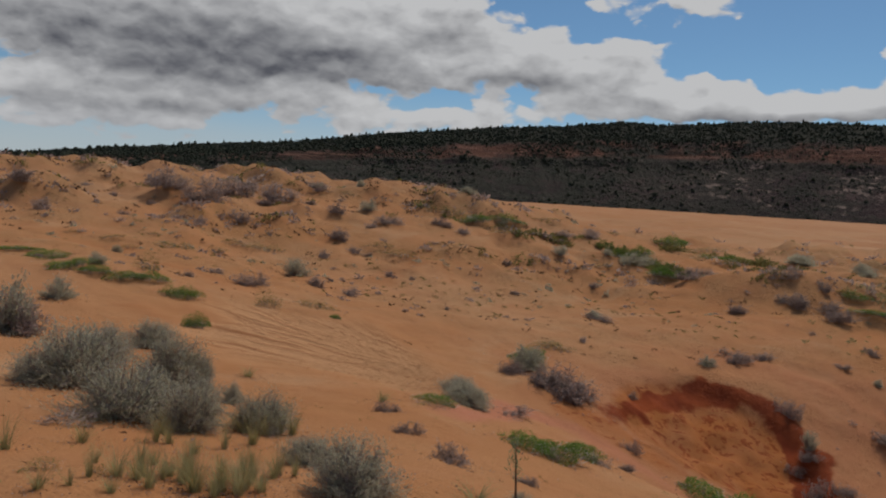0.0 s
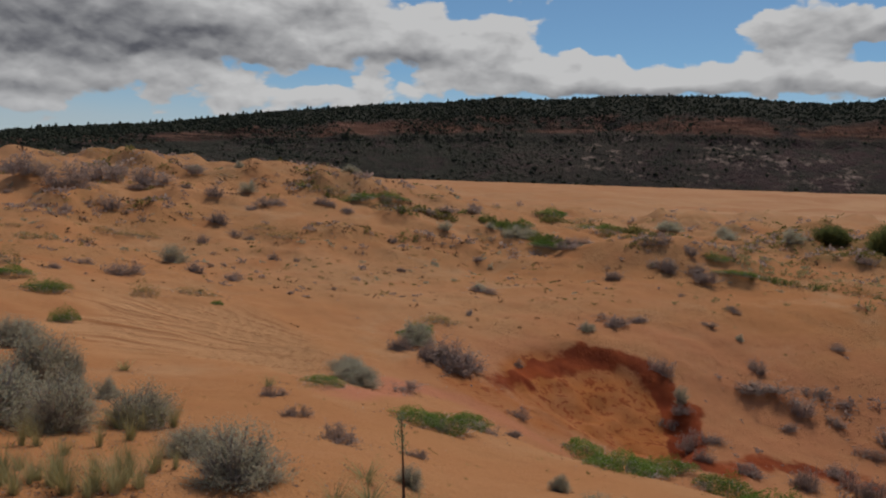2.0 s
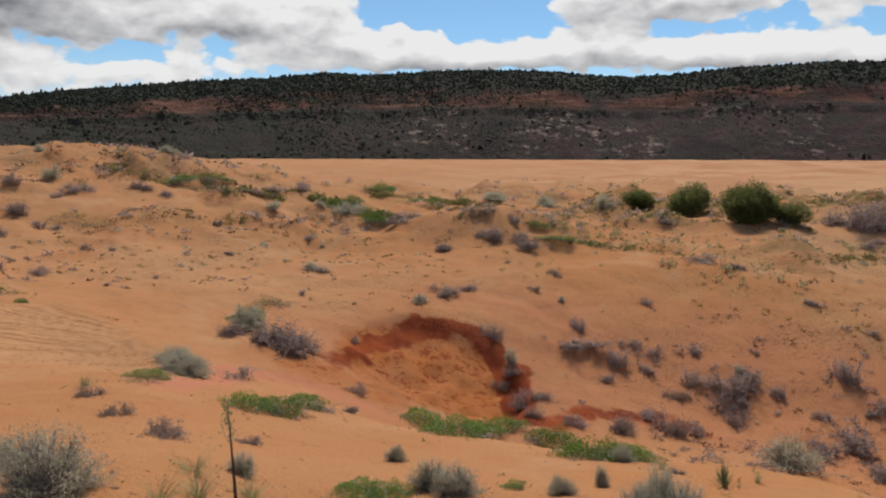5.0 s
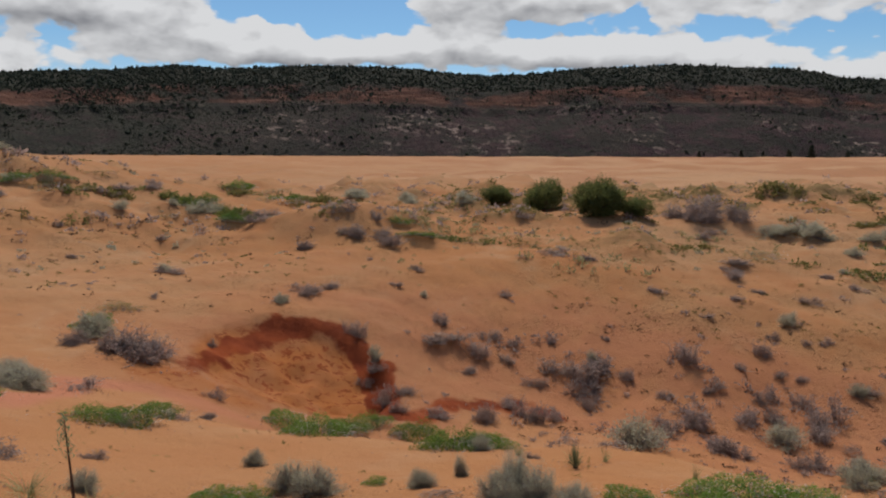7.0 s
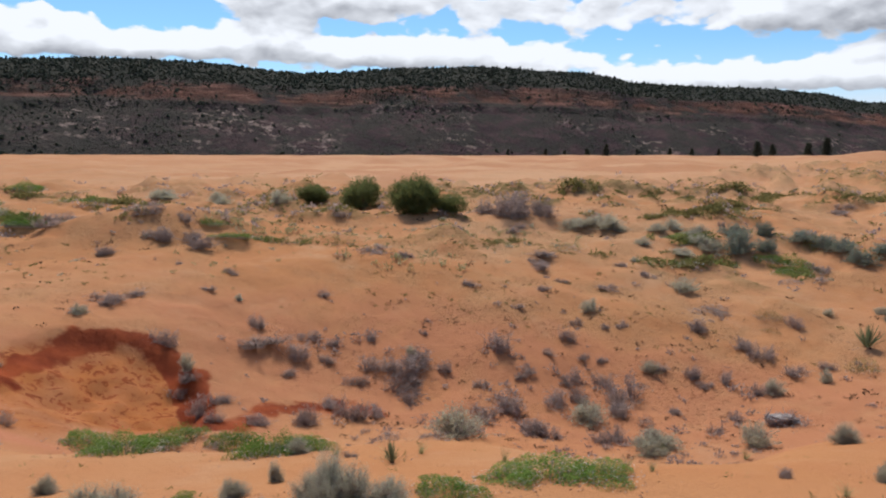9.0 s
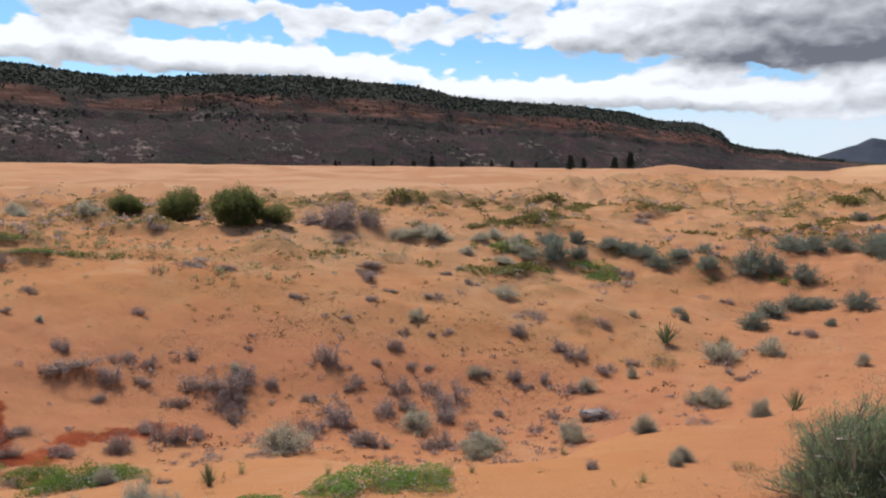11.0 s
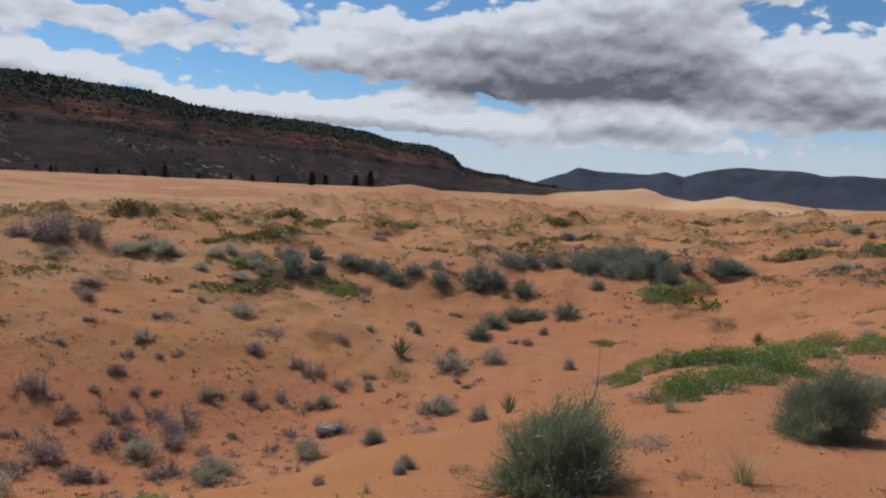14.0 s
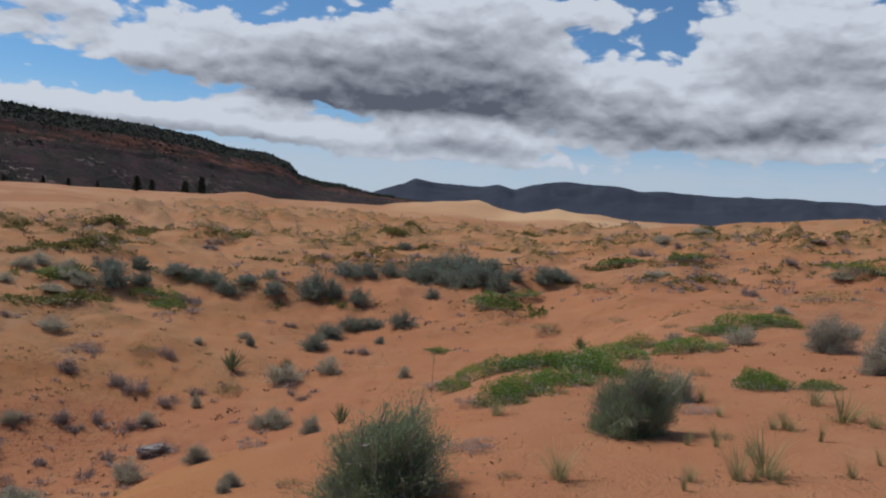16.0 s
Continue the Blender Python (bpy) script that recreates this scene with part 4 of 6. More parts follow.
SAGES = [make_bush("sagebrush", "rounded grey-green sagebrush growing in sand", "bush", "sagebrush on the dunes", 10 + k, SAGE, TWIG, stems=55, count=3300, long=0.07, wide=0.016, low=0.0, start=0.25, loose=0.045, upright=0.7) for k in range(4)]
NEAR_SAGES = [make_bush("sagebrush", "soft grey-green sagebrush with feathery twigs in sand", "bush", "sagebrush on the dunes", 15 + k, SAGE, TWIG, stems=150, count=14000, long=0.042, wide=0.0085, low=0.0, start=0.22, loose=0.04, upright=0.7) for k in range(3)]
SHRUBS = [make_shrub(30 + k, 1.5) for k in range(5)]
GREENS = [make_mat("green_mat", "low bright green leafy plant spreading over sand", "green mats on the sand", 50 + k, GREEN, 4200, 0.05, 0.015, 61, 520) for k in range(4)]
OLIVES = [make_mat("olive_mat", "sparse yellow-olive low plant on sand", "olive mats on the sand", 60 + k, OLIVE, 900, 0.055, 0.016, 40, 150) for k in range(3)]
TUFTS = [make_tuft(70 + k) for k in range(3)]
YUCCAS = [make_yucca(80 + k) for k in range(2)]
HEAPS = [make_twig_litter(90 + k) for k in range(2)]
JUNIPERS = [make_juniper(100, 5), make_juniper(101, 7)]
SMALL_JUNIPERS = [make_juniper(102, 4), make_juniper(103, 6)]
BRUSHES = [make_bush("rabbitbrush", "feathery green rabbitbrush with dead grey base twigs", "bush", "rabbitbrush on the crest", 110 + k, BRUSH, TWIG, stems=420, count=56000, long=0.055, wide=0.0042, low=0.02, start=0.3, loose=0.035, upright=0.7, sweep=0.22, lumpy=0.25) for k in range(2)]
DARK_SAGES = [make_bush("dark_sagebrush", "dense dark blue-green sagebrush in the dune hollow", "bush", "dark sagebrush thicket", 130 + k, DEEP, TWIG, stems=50, count=3600, long=0.065, wide=0.020, low=0.0, start=0.25, loose=0.045) for k in range(3)]

# where the plants stand: x, y, width, height by width
# sagebrush near by
place(NEAR_SAGES, [
    (-3.9, 7.6, 0.66, 0.59), (-3.6, 7.8, 1.37, 0.52), (-4.1, 9.5, 0.98, 0.49), (-2.6, 6.6, 1.19, 0.49), (-4, 10.8, 0.98, 0.44), 
    (-2.9, 8.5, 1.08, 0.6), (-2, 6.4, 0.75, 0.75), (-2.6, 8.5, 0.46, 1.11), (-2.1, 8.1, 0.37, 0.62), (-1.5, 6.8, 0.78, 0.51), 
    (-0.8, 5.2, 0.5, 0.44), (-0.42, 4.4, 0.68, 0.52), (0.4, 13.4, 0.94, 0.38), (0.5, 12.8, 1.01, 0.35), (0.6, 12.6, 0.89, 0.36), 
    (0.6, 5.1, 0.27, 0.59), (1.9, 5.9, 0.25, 0.59), (1.8, 4.8, 0.37, 0.61), (1.9, 4.6, 0.4, 0.59), (2.5, 4.3, 0.25, 0.55), (3, 4.6, 0.15, 1.15), 
    (3.8, 5.5, 0.24, 0.76)], 1)
place(NEAR_SAGES, [
    (2.6, 3.6, 0.35, 0.69), (2.8, 3.7, 0.29, 1.02), (2.8, 3.5, 0.32, 0.78), (2.9, 3.3, 0.32, 0.56), (7.3, 2.2, 0.34, 0.62), 
    (5.7, 1.5, 0.16, 0.74), (5.9, 1.5, 0.24, 0.59), (8.8, 1.4, 0.39, 0.61), (8.3, -2.6, 0.45, 0.89), (12.5, -6.3, 0.96, 0.73), 
    (10, -5.7, 0.79, 1)], 2)
# sagebrush
place(SAGES, [
    (1.2, 42.2, 1.36, 0.39), (1.5, 38.9, 1.14, 0.4), (3, 39.5, 0.9, 0.51), (2, 16.8, 1.03, 0.57)], 3)
place(SAGES, [
    (2.1, 16.9, 0.89, 0.59), (5.3, 34.3, 0.945, 0.55), (4.9, 24, 0.85, 0.33), (7.7, 35.7, 0.79, 0.5), (8.1, 32.3, 1.44, 0.5), (9.2, 34.3, 0.93, 0.65),
    (6.7, 18.8, 0.61, 0.46), (19.5, 41.7, 1.8, 0.36), (19.8, 41.9, 2.01, 0.36), (8, 16, 0.4, 1.15), (22.1, 39.9, 1.98, 0.36), (21.1, 37.7, 1.32, 0.41),
    (11.2, 19.2, 0.27, 0.95), (20, 30.5, 1.27, 0.58), (13.6, 14.6, 0.39, 1.01), (11.4, 10.8, 1.56, 0.49), (29.5, 20.8, 2.19, 0.25), (29.6, 20, 1.55, 0.36),
    (20, 13.3, 0.85, 0.56), (15.1, 10, 1.15, 0.51)], 4)
place(SAGES, [
    (29.9, 19.1, 1.54, 0.53), (30.2, 18.9, 1.55, 0.46), (26.2, 15.4, 0.53, 0.44), (28.9, 16.6, 0.87, 0.53), (18.3, 10.2, 0.66, 0.64), (31.6, 17.4, 1.26, 0.36),
    (14, 7.7, 0.74, 0.53), (14.5, 7.9, 1.35, 0.34), (14.5, 7.9, 1.2, 0.39), (32.5, 17.2, 1.12, 0.51), (28.6, 14.7, 1.4, 0.28), (24.8, 12.6, 1.27, 0.48),
    (31, 15.3, 1.2, 0.4), (32.2, 15.8, 1.86, 0.27), (30.8, 14.6, 1.48, 0.39), (15.8, 6.3, 0.92, 0.67), (19.6, 7.4, 0.66, 0.76), (26.3, 8.3, 0.58, 0.52),
    (21.3, 6.7, 0.44, 1.05), (28.1, 7.2, 0.61, 0.52), (19.6, 4.3, 1.08, 0.5), (19.5, 4, 0.89, 0.62)], 5)
place(SAGES, [
    (23.5, 4.7, 1.48, 0.51), (24.5, 3.5, 1.14, 0.62), (23.4, 1, 0.46, 1.05), (52.4, -14.9, 1.66, 0.46), (35, -10, 1.89, 0.24), (16.3, -5, 0.59, 0.49),
    (65.5, -21.9, 2.4, 0.36), (13.5, -5.3, 0.69, 0.58), (19.6, -8.7, 0.65, 0.36), (32.3, -16.9, 1.58, 0.32), (14.6, -7.8, 0.57, 0.67)], 6)
# dark sagebrush
place(DARK_SAGES, [
    (33.2, 14.6, 1.92, 0.35), (31.6, 13.6, 2.12, 0.57), (34.8, 13.9, 1.16, 0.68), (32.5, 12.9, 1.24, 0.53), (35, 12.3, 1.64, 0.38), 
    (35, 11.3, 1.3, 0.53), (34.8, 10.6, 1.61, 0.42), (34.1, 9.5, 1.88, 0.35), (34.7, 8.9, 1.27, 0.38), (27.1, 6.7, 0.5, 0.86), 
    (36.1, 8.2, 1.15, 0.49), (34.2, 7.5, 1.24, 0.6), (35.2, 6, 2.2, 0.66), (27.7, 4.5, 1.5, 0.48), (29.9, 4.3, 1.61, 0.4), 
    (35.5, 5.1, 1.59, 0.67), (39.3, 4.9, 2.09, 0.4), (30.9, 3.6, 1.66, 0.4), (34.6, 3.7, 1.39, 0.68), (40.2, 4, 1.78, 0.48), 
    (31.1, 2.7, 1.39, 0.38), (28.5, 2.2, 0.51, 0.57)], 7)
place(DARK_SAGES, [
    (41.2, 2.9, 1.82, 0.42), (60, 3.1, 2.13, 0.34), (30.6, 1.5, 1.49, 0.49), (40.4, 1.5, 2.14, 0.56), (39.5, 0.6, 2.09, 0.56), 
    (35.5, 0.4, 0.95, 0.64), (42.9, 0.4, 1.89, 0.48), (38.8, -0.2, 2.05, 0.48), (41.1, -0.4, 2.53, 0.57), (37.9, -1.1, 2.33, 0.55), 
    (43, -1.3, 2.27, 0.48), (40.3, -1.7, 2.13, 0.4), (37.3, -2.1, 1.98, 0.64), (39.3, -2.4, 2.08, 0.48), (35.6, -2.7, 1.89, 0.67), 
    (37.5, -3.5, 1.33, 0.43), (37.8, -5.1, 1.68, 0.67), (38.4, -5.7, 1.37, 0.53), (38.2, -6.1, 1.37, 0.43)], 8)
# withered shrubs
place(SHRUBS, [
    (-5.8, 10.4, 1.14, 0.68)], 9)
place(SHRUBS, [
    (-0.5, 8.4, 0.3, 0.52), (-0.2, 7.2, 0.26, 0.62), (-0, 36.2, 1.12, 0.33), (0.2, 22.3, 0.24, 0.56), (1, 35, 0.93, 0.5), (0.2, 6.2, 0.41, 0.5),
    (2.6, 31.1, 0.39, 0.48), (2.7, 31.3, 0.39, 0.54), (1.6, 16.2, 0.44, 0.83), (2.7, 26.7, 0.48, 0.42), (1.7, 16.2, 0.58, 0.63), (1.4, 13.2, 0.71, 0.28),
    (0.8, 6.4, 0.23, 0.42), (5.1, 38.2, 1.19, 0.29), (2.2, 15.6, 0.7, 0.83), (5.6, 38.1, 1.02, 0.39), (4.7, 31.4, 0.56, 0.33), (6.2, 39.2, 1.74, 0.27),
    (1.3, 8.1, 0.3, 0.52), (2.6, 15.4, 1.52, 0.45)], 10)
place(SHRUBS, [
    (2.7, 15.7, 0.85, 0.76), (2.9, 15.4, 0.98, 0.71), (3.8, 20.1, 0.37, 0.42), (7.6, 39.3, 1.06, 0.33), (7.9, 40.3, 1.45, 0.29), (5.9, 29.3, 0.53, 0.5),
    (5, 23.7, 1.07, 0.27), (1.9, 8.7, 0.4, 0.33), (2.3, 9.1, 0.26, 0.42), (4.4, 16.8, 0.28, 0.83), (3.6, 13.5, 0.38, 0.89), (9.6, 29.5, 0.96, 0.48),
    (10.2, 31.3, 1.45, 0.3), (6.7, 18.9, 0.71, 0.29), (10, 25.6, 0.61, 0.53), (7.6, 19.4, 0.56, 0.44), (7.8, 19.9, 1.14, 0.28), (10.1, 25.5, 0.73, 0.5),
    (8.5, 20, 0.77, 0.38), (12.2, 27.1, 1.18, 0.41)], 11)
place(SHRUBS, [
    (11.8, 25.7, 1, 0.46), (7.9, 17, 0.68, 0.79), (11.9, 25.5, 1.12, 0.52), (7.5, 15.6, 0.48, 0.5), (11.2, 22.8, 0.32, 0.42), (13.2, 26.4, 0.91, 0.48),
    (7.9, 15.8, 0.48, 0.56), (12.8, 25, 1.24, 0.43), (7.6, 14.6, 0.68, 0.93), (12.7, 24.3, 1.09, 0.56), (10.6, 19.9, 0.5, 0.4), (7.4, 13.8, 0.43, 0.69),
    (8.1, 14.6, 0.61, 0.42), (12.1, 21.1, 0.65, 0.28), (8.1, 13.4, 0.58, 0.42), (10.8, 17.7, 0.74, 0.67), (10.3, 16.8, 1.41, 0.21), (10.2, 15.4, 0.59, 0.36)], 12)
place(SHRUBS, [
    (10.8, 16, 0.87, 0.63), (9, 13, 0.73, 0.8), (11.8, 16.7, 0.74, 0.46), (13.7, 18.6, 0.52, 0.4), (10.2, 13.7, 0.63, 0.52), (11.7, 15.7, 0.53, 0.44),
    (12.2, 16.2, 0.64, 0.52), (20.2, 26.4, 0.88, 0.39), (10.2, 13, 0.76, 0.8), (3.9, 4.9, 0.14, 0.5), (11.6, 14.4, 0.68, 0.46), (13.2, 15.9, 0.41, 0.76),
    (10.8, 12.8, 0.47, 0.83), (17.6, 20.7, 1.2, 0.23), (12.5, 14.7, 1.05, 0.56), (12.7, 14.1, 1.04, 0.63), (17.7, 19.6, 0.93, 0.25), (12.6, 13.8, 1.03, 0.56),
    (12.3, 13.2, 0.66, 0.73), (14.7, 15.3, 0.38, 0.42), (13.6, 14.1, 1.24, 0.48), (13.8, 13.7, 0.53, 0.83)], 13)
place(SHRUBS, [
    (18, 16.5, 0.65, 0.39), (14.1, 12.6, 0.49, 0.54), (12.9, 11.4, 0.96, 0.49), (27.7, 24.3, 1.62, 0.2), (15.5, 13.3, 0.89, 0.8), (13.7, 11.5, 1.07, 0.67),
    (25.7, 21.2, 0.89, 0.39), (26.6, 21.6, 1.21, 0.29), (18, 14.6, 0.46, 0.45), (15.2, 12.2, 0.43, 0.49), (13.1, 10.3, 0.93, 0.5), (15.6, 12.2, 0.54, 0.56),
    (22.3, 17.4, 0.5, 0.5), (21.9, 16.7, 1.1, 0.41), (19.9, 15.1, 0.49, 0.38), (23.4, 17.7, 1.55, 0.19), (13.3, 10, 0.93, 0.49), (16.8, 12.5, 0.46, 0.42),
    (21.3, 15.3, 0.59, 0.33), (15.1, 10.8, 0.85, 0.67), (18, 12.6, 0.69, 0.9), (16.3, 11.3, 0.82, 0.67)], 14)
place(SHRUBS, [
    (19, 13.1, 0.52, 0.6), (15.8, 10.8, 0.71, 0.58), (17.5, 11.8, 0.54, 0.45), (16.8, 10.8, 0.59, 0.73), (17.8, 11.4, 0.39, 0.58), (19.4, 12.4, 0.37, 0.56),
    (22.2, 14.1, 0.82, 0.29), (14.2, 8.9, 0.86, 0.64), (15.8, 9.8, 0.86, 0.5), (25, 15.4, 0.65, 0.4), (19.8, 12, 0.46, 0.53), (16.7, 10, 1.34, 0.73),
    (24.6, 14.1, 0.56, 0.45), (18.6, 10.1, 0.48, 0.5), (16.9, 8.8, 0.44, 0.53), (16.8, 8.7, 0.35, 0.5), (18.8, 9.3, 0.42, 0.95), (19, 9.3, 0.48, 0.83),
    (21.8, 10.6, 0.76, 0.57), (21.8, 10.5, 0.65, 0.56), (18.7, 8.9, 0.38, 0.5), (18.8, 8.8, 0.38, 0.42)], 15)
place(SHRUBS, [
    (16.2, 7.4, 0.49, 0.56), (35.7, 16.3, 0.42, 0.97), (19.4, 8.7, 0.58, 0.78), (21.9, 9.3, 0.86, 0.52), (17.5, 7.4, 0.53, 0.56), (21.7, 8.6, 0.84, 0.73),
    (19.5, 7.6, 0.77, 0.62), (5.4, 2, 0.16, 0.56), (35.2, 12.6, 0.5, 0.56), (24.5, 8.7, 0.7, 0.78), (21.4, 7.5, 0.82, 0.46), (31.9, 10.4, 0.75, 0.47),
    (22.2, 7, 0.51, 0.56), (52, 15.8, 1.92, 0.29), (53.7, 16.2, 1.49, 0.33), (38.3, 7.9, 0.52, 0.56), (30.6, 6, 0.56, 0.5), (22.4, 4.2, 0.41, 0.5),
    (21.8, 3.9, 0.44, 0.57), (46.6, 7.4, 1.67, 0.33), (27.2, 3.2, 0.44, 0.56), (27.2, 2.7, 0.74, 0.5)], 16)
place(SHRUBS, [
    (58.4, 2, 1.24, 0.42), (46.2, -11.8, 1.68, 0.42), (49.2, -15.1, 0.91, 0.75), (31, -10.5, 0.58, 0.63), (43.3, -15.9, 0.82, 0.42), (29, -11.7, 0.83, 0.61),
    (38, -17.3, 0.74, 0.5), (47.6, -23, 1.4, 0.28)], 17)
# scrub on the western crest and the slope below it
place(SHRUBS, [
    (-12.4, 34.3, 2.29, 0.53), (-14.1, 37.2, 1.40, 0.67), (-10.5, 33.2, 1.91, 0.51), (-10.9, 38.1, 2.80, 0.47), (-10.3, 40.1, 2.60, 0.40), (-8.1, 37.1, 1.84, 0.58),
    (-8.4, 31.0, 0.91, 0.78), (-9.4, 29.6, 0.88, 0.50), (-15.0, 28.9, 1.23, 0.46), (-16.7, 30.0, 1.61, 0.47), (-5.2, 35.8, 1.19, 0.62), (-7.5, 44.0, 2.17, 0.32),
    (-2.5, 35.0, 1.37, 0.40), (-3.1, 33.9, 0.85, 0.34), (-4.4, 31.3, 1.29, 0.50), (-4.4, 28.7, 0.73, 0.56), (-3.5, 30.0, 0.85, 0.47), (-5.2, 20.9, 1.05, 0.58),
    (-3.8, 22.8, 0.76, 0.52), (-3.5, 24.6, 0.31, 0.56), (-3.2, 25.1, 0.26, 0.69), (-2.6, 22.6, 0.64, 0.56), (-1.8, 26.6, 0.35, 1.12), (-1.0, 26.4, 0.23, 0.82),
    (-6.6, 36.8, 0.76, 0.42), (-0.3, 36.3, 0.77, 0.74), (-12.4, 32.3, 0.43, 0.62), (-11.3, 33.6, 0.56, 0.40), (-12.6, 29.9, 0.56, 0.36), (-17.0, 36.0, 0.81, 0.35),
    (-15.2, 30.5, 0.53, 0.40), (-14.4, 33.2, 0.57, 0.40), (-8.5, 36.4, 1.46, 0.24), (-2.9, 30.0, 0.43, 0.44), (-6.4, 19.6, 0.36, 0.73), (-6.3, 21.5, 0.46, 0.54)], 40)
place(SAGES, [
    (-4.7, 24.6, 1.22, 0.55), (-3.8, 38.5, 1.27, 0.52), (-6.9, 13.9, 0.83, 0.62), (-8.0, 17.8, 0.55, 0.67), (-9.3, 21.9, 0.41, 0.64), (-5.7, 10.3, 1.02, 0.82),
    (-4.9, 44.0, 0.69, 0.70), (-7.3, 44.2, 1.05, 0.47)], 41)
place(OLIVES, [
    (-4.0, 17.8, 0.66, 1.13), (-7.1, 18.6, 0.62, 1.10), (-8.9, 24.5, 0.82, 0.35), (-8.5, 25.0, 0.74, 0.33), (-7.8, 26.3, 0.90, 0.33), (-7.8, 28.1, 0.91, 0.35),
    (-7.0, 28.3, 1.05, 0.35), (-6.3, 28.6, 0.92, 0.35), (-3.0, 19.0, 1.06, 0.31), (-1.4, 30.0, 2.12, 0.24), (-2.6, 31.1, 1.22, 0.28), (-0.5, 39.5, 1.86, 0.33),
    (-1.4, 40.7, 0.96, 0.47), (-10.4, 24.0, 0.82, 0.20), (-12.0, 24.8, 0.65, 0.27), (-9.9, 26.2, 0.57, 0.31), (-9.5, 23.2, 0.59, 0.30), (-12.9, 47.0, 2.29, 0.17),
    (-14.9, 43.8, 1.81, 0.18), (-5.3, 42.6, 1.35, 0.23)], 42)
place(GREENS, [
    (-10.4, 18.8, 1.01, 0.22), (-9.4, 18.2, 0.96, 0.25), (-8.3, 17.1, 0.97, 0.28), (-7.6, 16.8, 0.87, 0.33), (-7.0, 16.9, 0.93, 0.31), (-6.6, 17.3, 0.87, 0.33),
    (-5.5, 16.3, 0.81, 0.53), (-4.2, 13.3, 0.46, 0.90), (-2.4, 17.8, 0.27, 0.74)], 43)
# a wide grey thicket beside the junipers
place(SHRUBS, [
    (27.6, 24, 1.64, 0.67), (28.3, 22.6, 2.57, 0.58), (29.4, 22.1, 2.06, 0.64), (27.3, 22.7, 1.59, 0.5)], 37)
# green mats
place(GREENS, [
    (0, 9.6, 0.62, 0.17), (1.5, 39, 1.86, 0.37), (3.4, 39.9, 1.7, 0.33), (2.1, 17.5, 0.95, 0.4), (1, 8.2, 0.62, 0.38), (1.3, 8.2, 0.72, 0.37),
    (1.7, 8.7, 0.48, 0.41), (9, 36.2, 1.98, 0.43)], 18)
place(GREENS, [
    (1.3, 4.9, 0.44, 0.33), (9, 30.7, 1.19, 0.43), (9.1, 30.7, 1.36, 0.29), (14.2, 47.3, 2.11, 0.41), (1.5, 4.8, 0.33, 0.36), (4.6, 12.7, 1.04, 0.38),
    (15.5, 42.2, 2.86, 0.19), (3, 7.3, 0.69, 0.46), (5.8, 12.9, 0.94, 0.55), (6.5, 13.2, 0.82, 0.41), (2.3, 4.6, 0.17, 0.5), (14.3, 26.4, 1.28, 0.25),
    (14.1, 24.6, 1.51, 0.26), (7, 12.2, 0.94, 0.58), (3.6, 5.7, 0.59, 0.54), (3.9, 5.7, 0.45, 0.5), (4, 5.5, 0.33, 0.44), (3.3, 3.2, 0.46, 0.26),
    (3.8, 3.2, 0.49, 0.26), (4.1, 3.1, 0.56, 0.33), (4.4, 2.9, 0.52, 0.31), (31.1, 16, 1.86, 0.2)], 19)
place(GREENS, [
    (32.2, 11.9, 2.19, 0.22), (30.7, 11.1, 1.4, 0.33), (26.4, -0.1, 1, 0.35), (9.7, -0.3, 0.62, 0.3), (11, -0.6, 0.81, 0.33), (33, -2.3, 2.46, 0.19),
    (8.1, -0.7, 0.52, 0.61), (11, -1.1, 0.93, 0.39), (33.2, -3.5, 1.78, 0.23), (8.6, -1, 0.81, 0.53), (10.9, -1.5, 1.03, 0.39), (9.3, -1.5, 0.79, 0.5),
    (10.8, -2, 1.04, 0.39), (10.1, -2.1, 0.86, 0.5), (12.3, -2.8, 1.06, 0.35), (43.1, -10.1, 2.81, 0.22), (16.2, -4.3, 1.07, 0.39), (41.8, -13.2, 1.87, 0.46),
    (13.1, -4.2, 1.16, 0.29), (16.3, -5.9, 1.1, 0.34), (16.6, -6.6, 1.5, 0.29), (9.7, -4, 0.56, 0.5)], 20)
place(GREENS, [
    (9, -3.8, 0.62, 0.61), (17, -7.5, 1.18, 0.39), (8.9, -4.4, 0.44, 0.55), (32.6, -18, 2.75, 0.24)], 21)
# olive mats
place(OLIVES, [
    (-2, 4.1, 0.2, 0.49), (-1.7, 4.1, 0.12, 0.58)], 22)

place(OLIVES, [
    (-0, 9.1, 0.4, 0.28), (-0, 9.5, 0.51, 0.2), (0.4, 39.7, 1.4, 0.39), (2.4, 38.6, 2.04, 0.23), (3.3, 35.8, 2.2, 0.18), (5.3, 41.7, 2.21, 0.09),
    (2.8, 19.1, 0.85, 0.28), (3, 19.1, 0.86, 0.25), (6.7, 32.2, 1.16, 0.22), (9.9, 44.5, 0.81, 0.44), (9.6, 35.1, 1.92, 0.23), (14.2, 47.4, 2.18, 0.25),
    (12.7, 42, 1.36, 0.25), (13, 38.9, 2.16, 0.12), (16.3, 47.3, 2.64, 0.15), (13.8, 36.7, 1.38, 0.31), (14.9, 38.1, 2.16, 0.23)], 24)
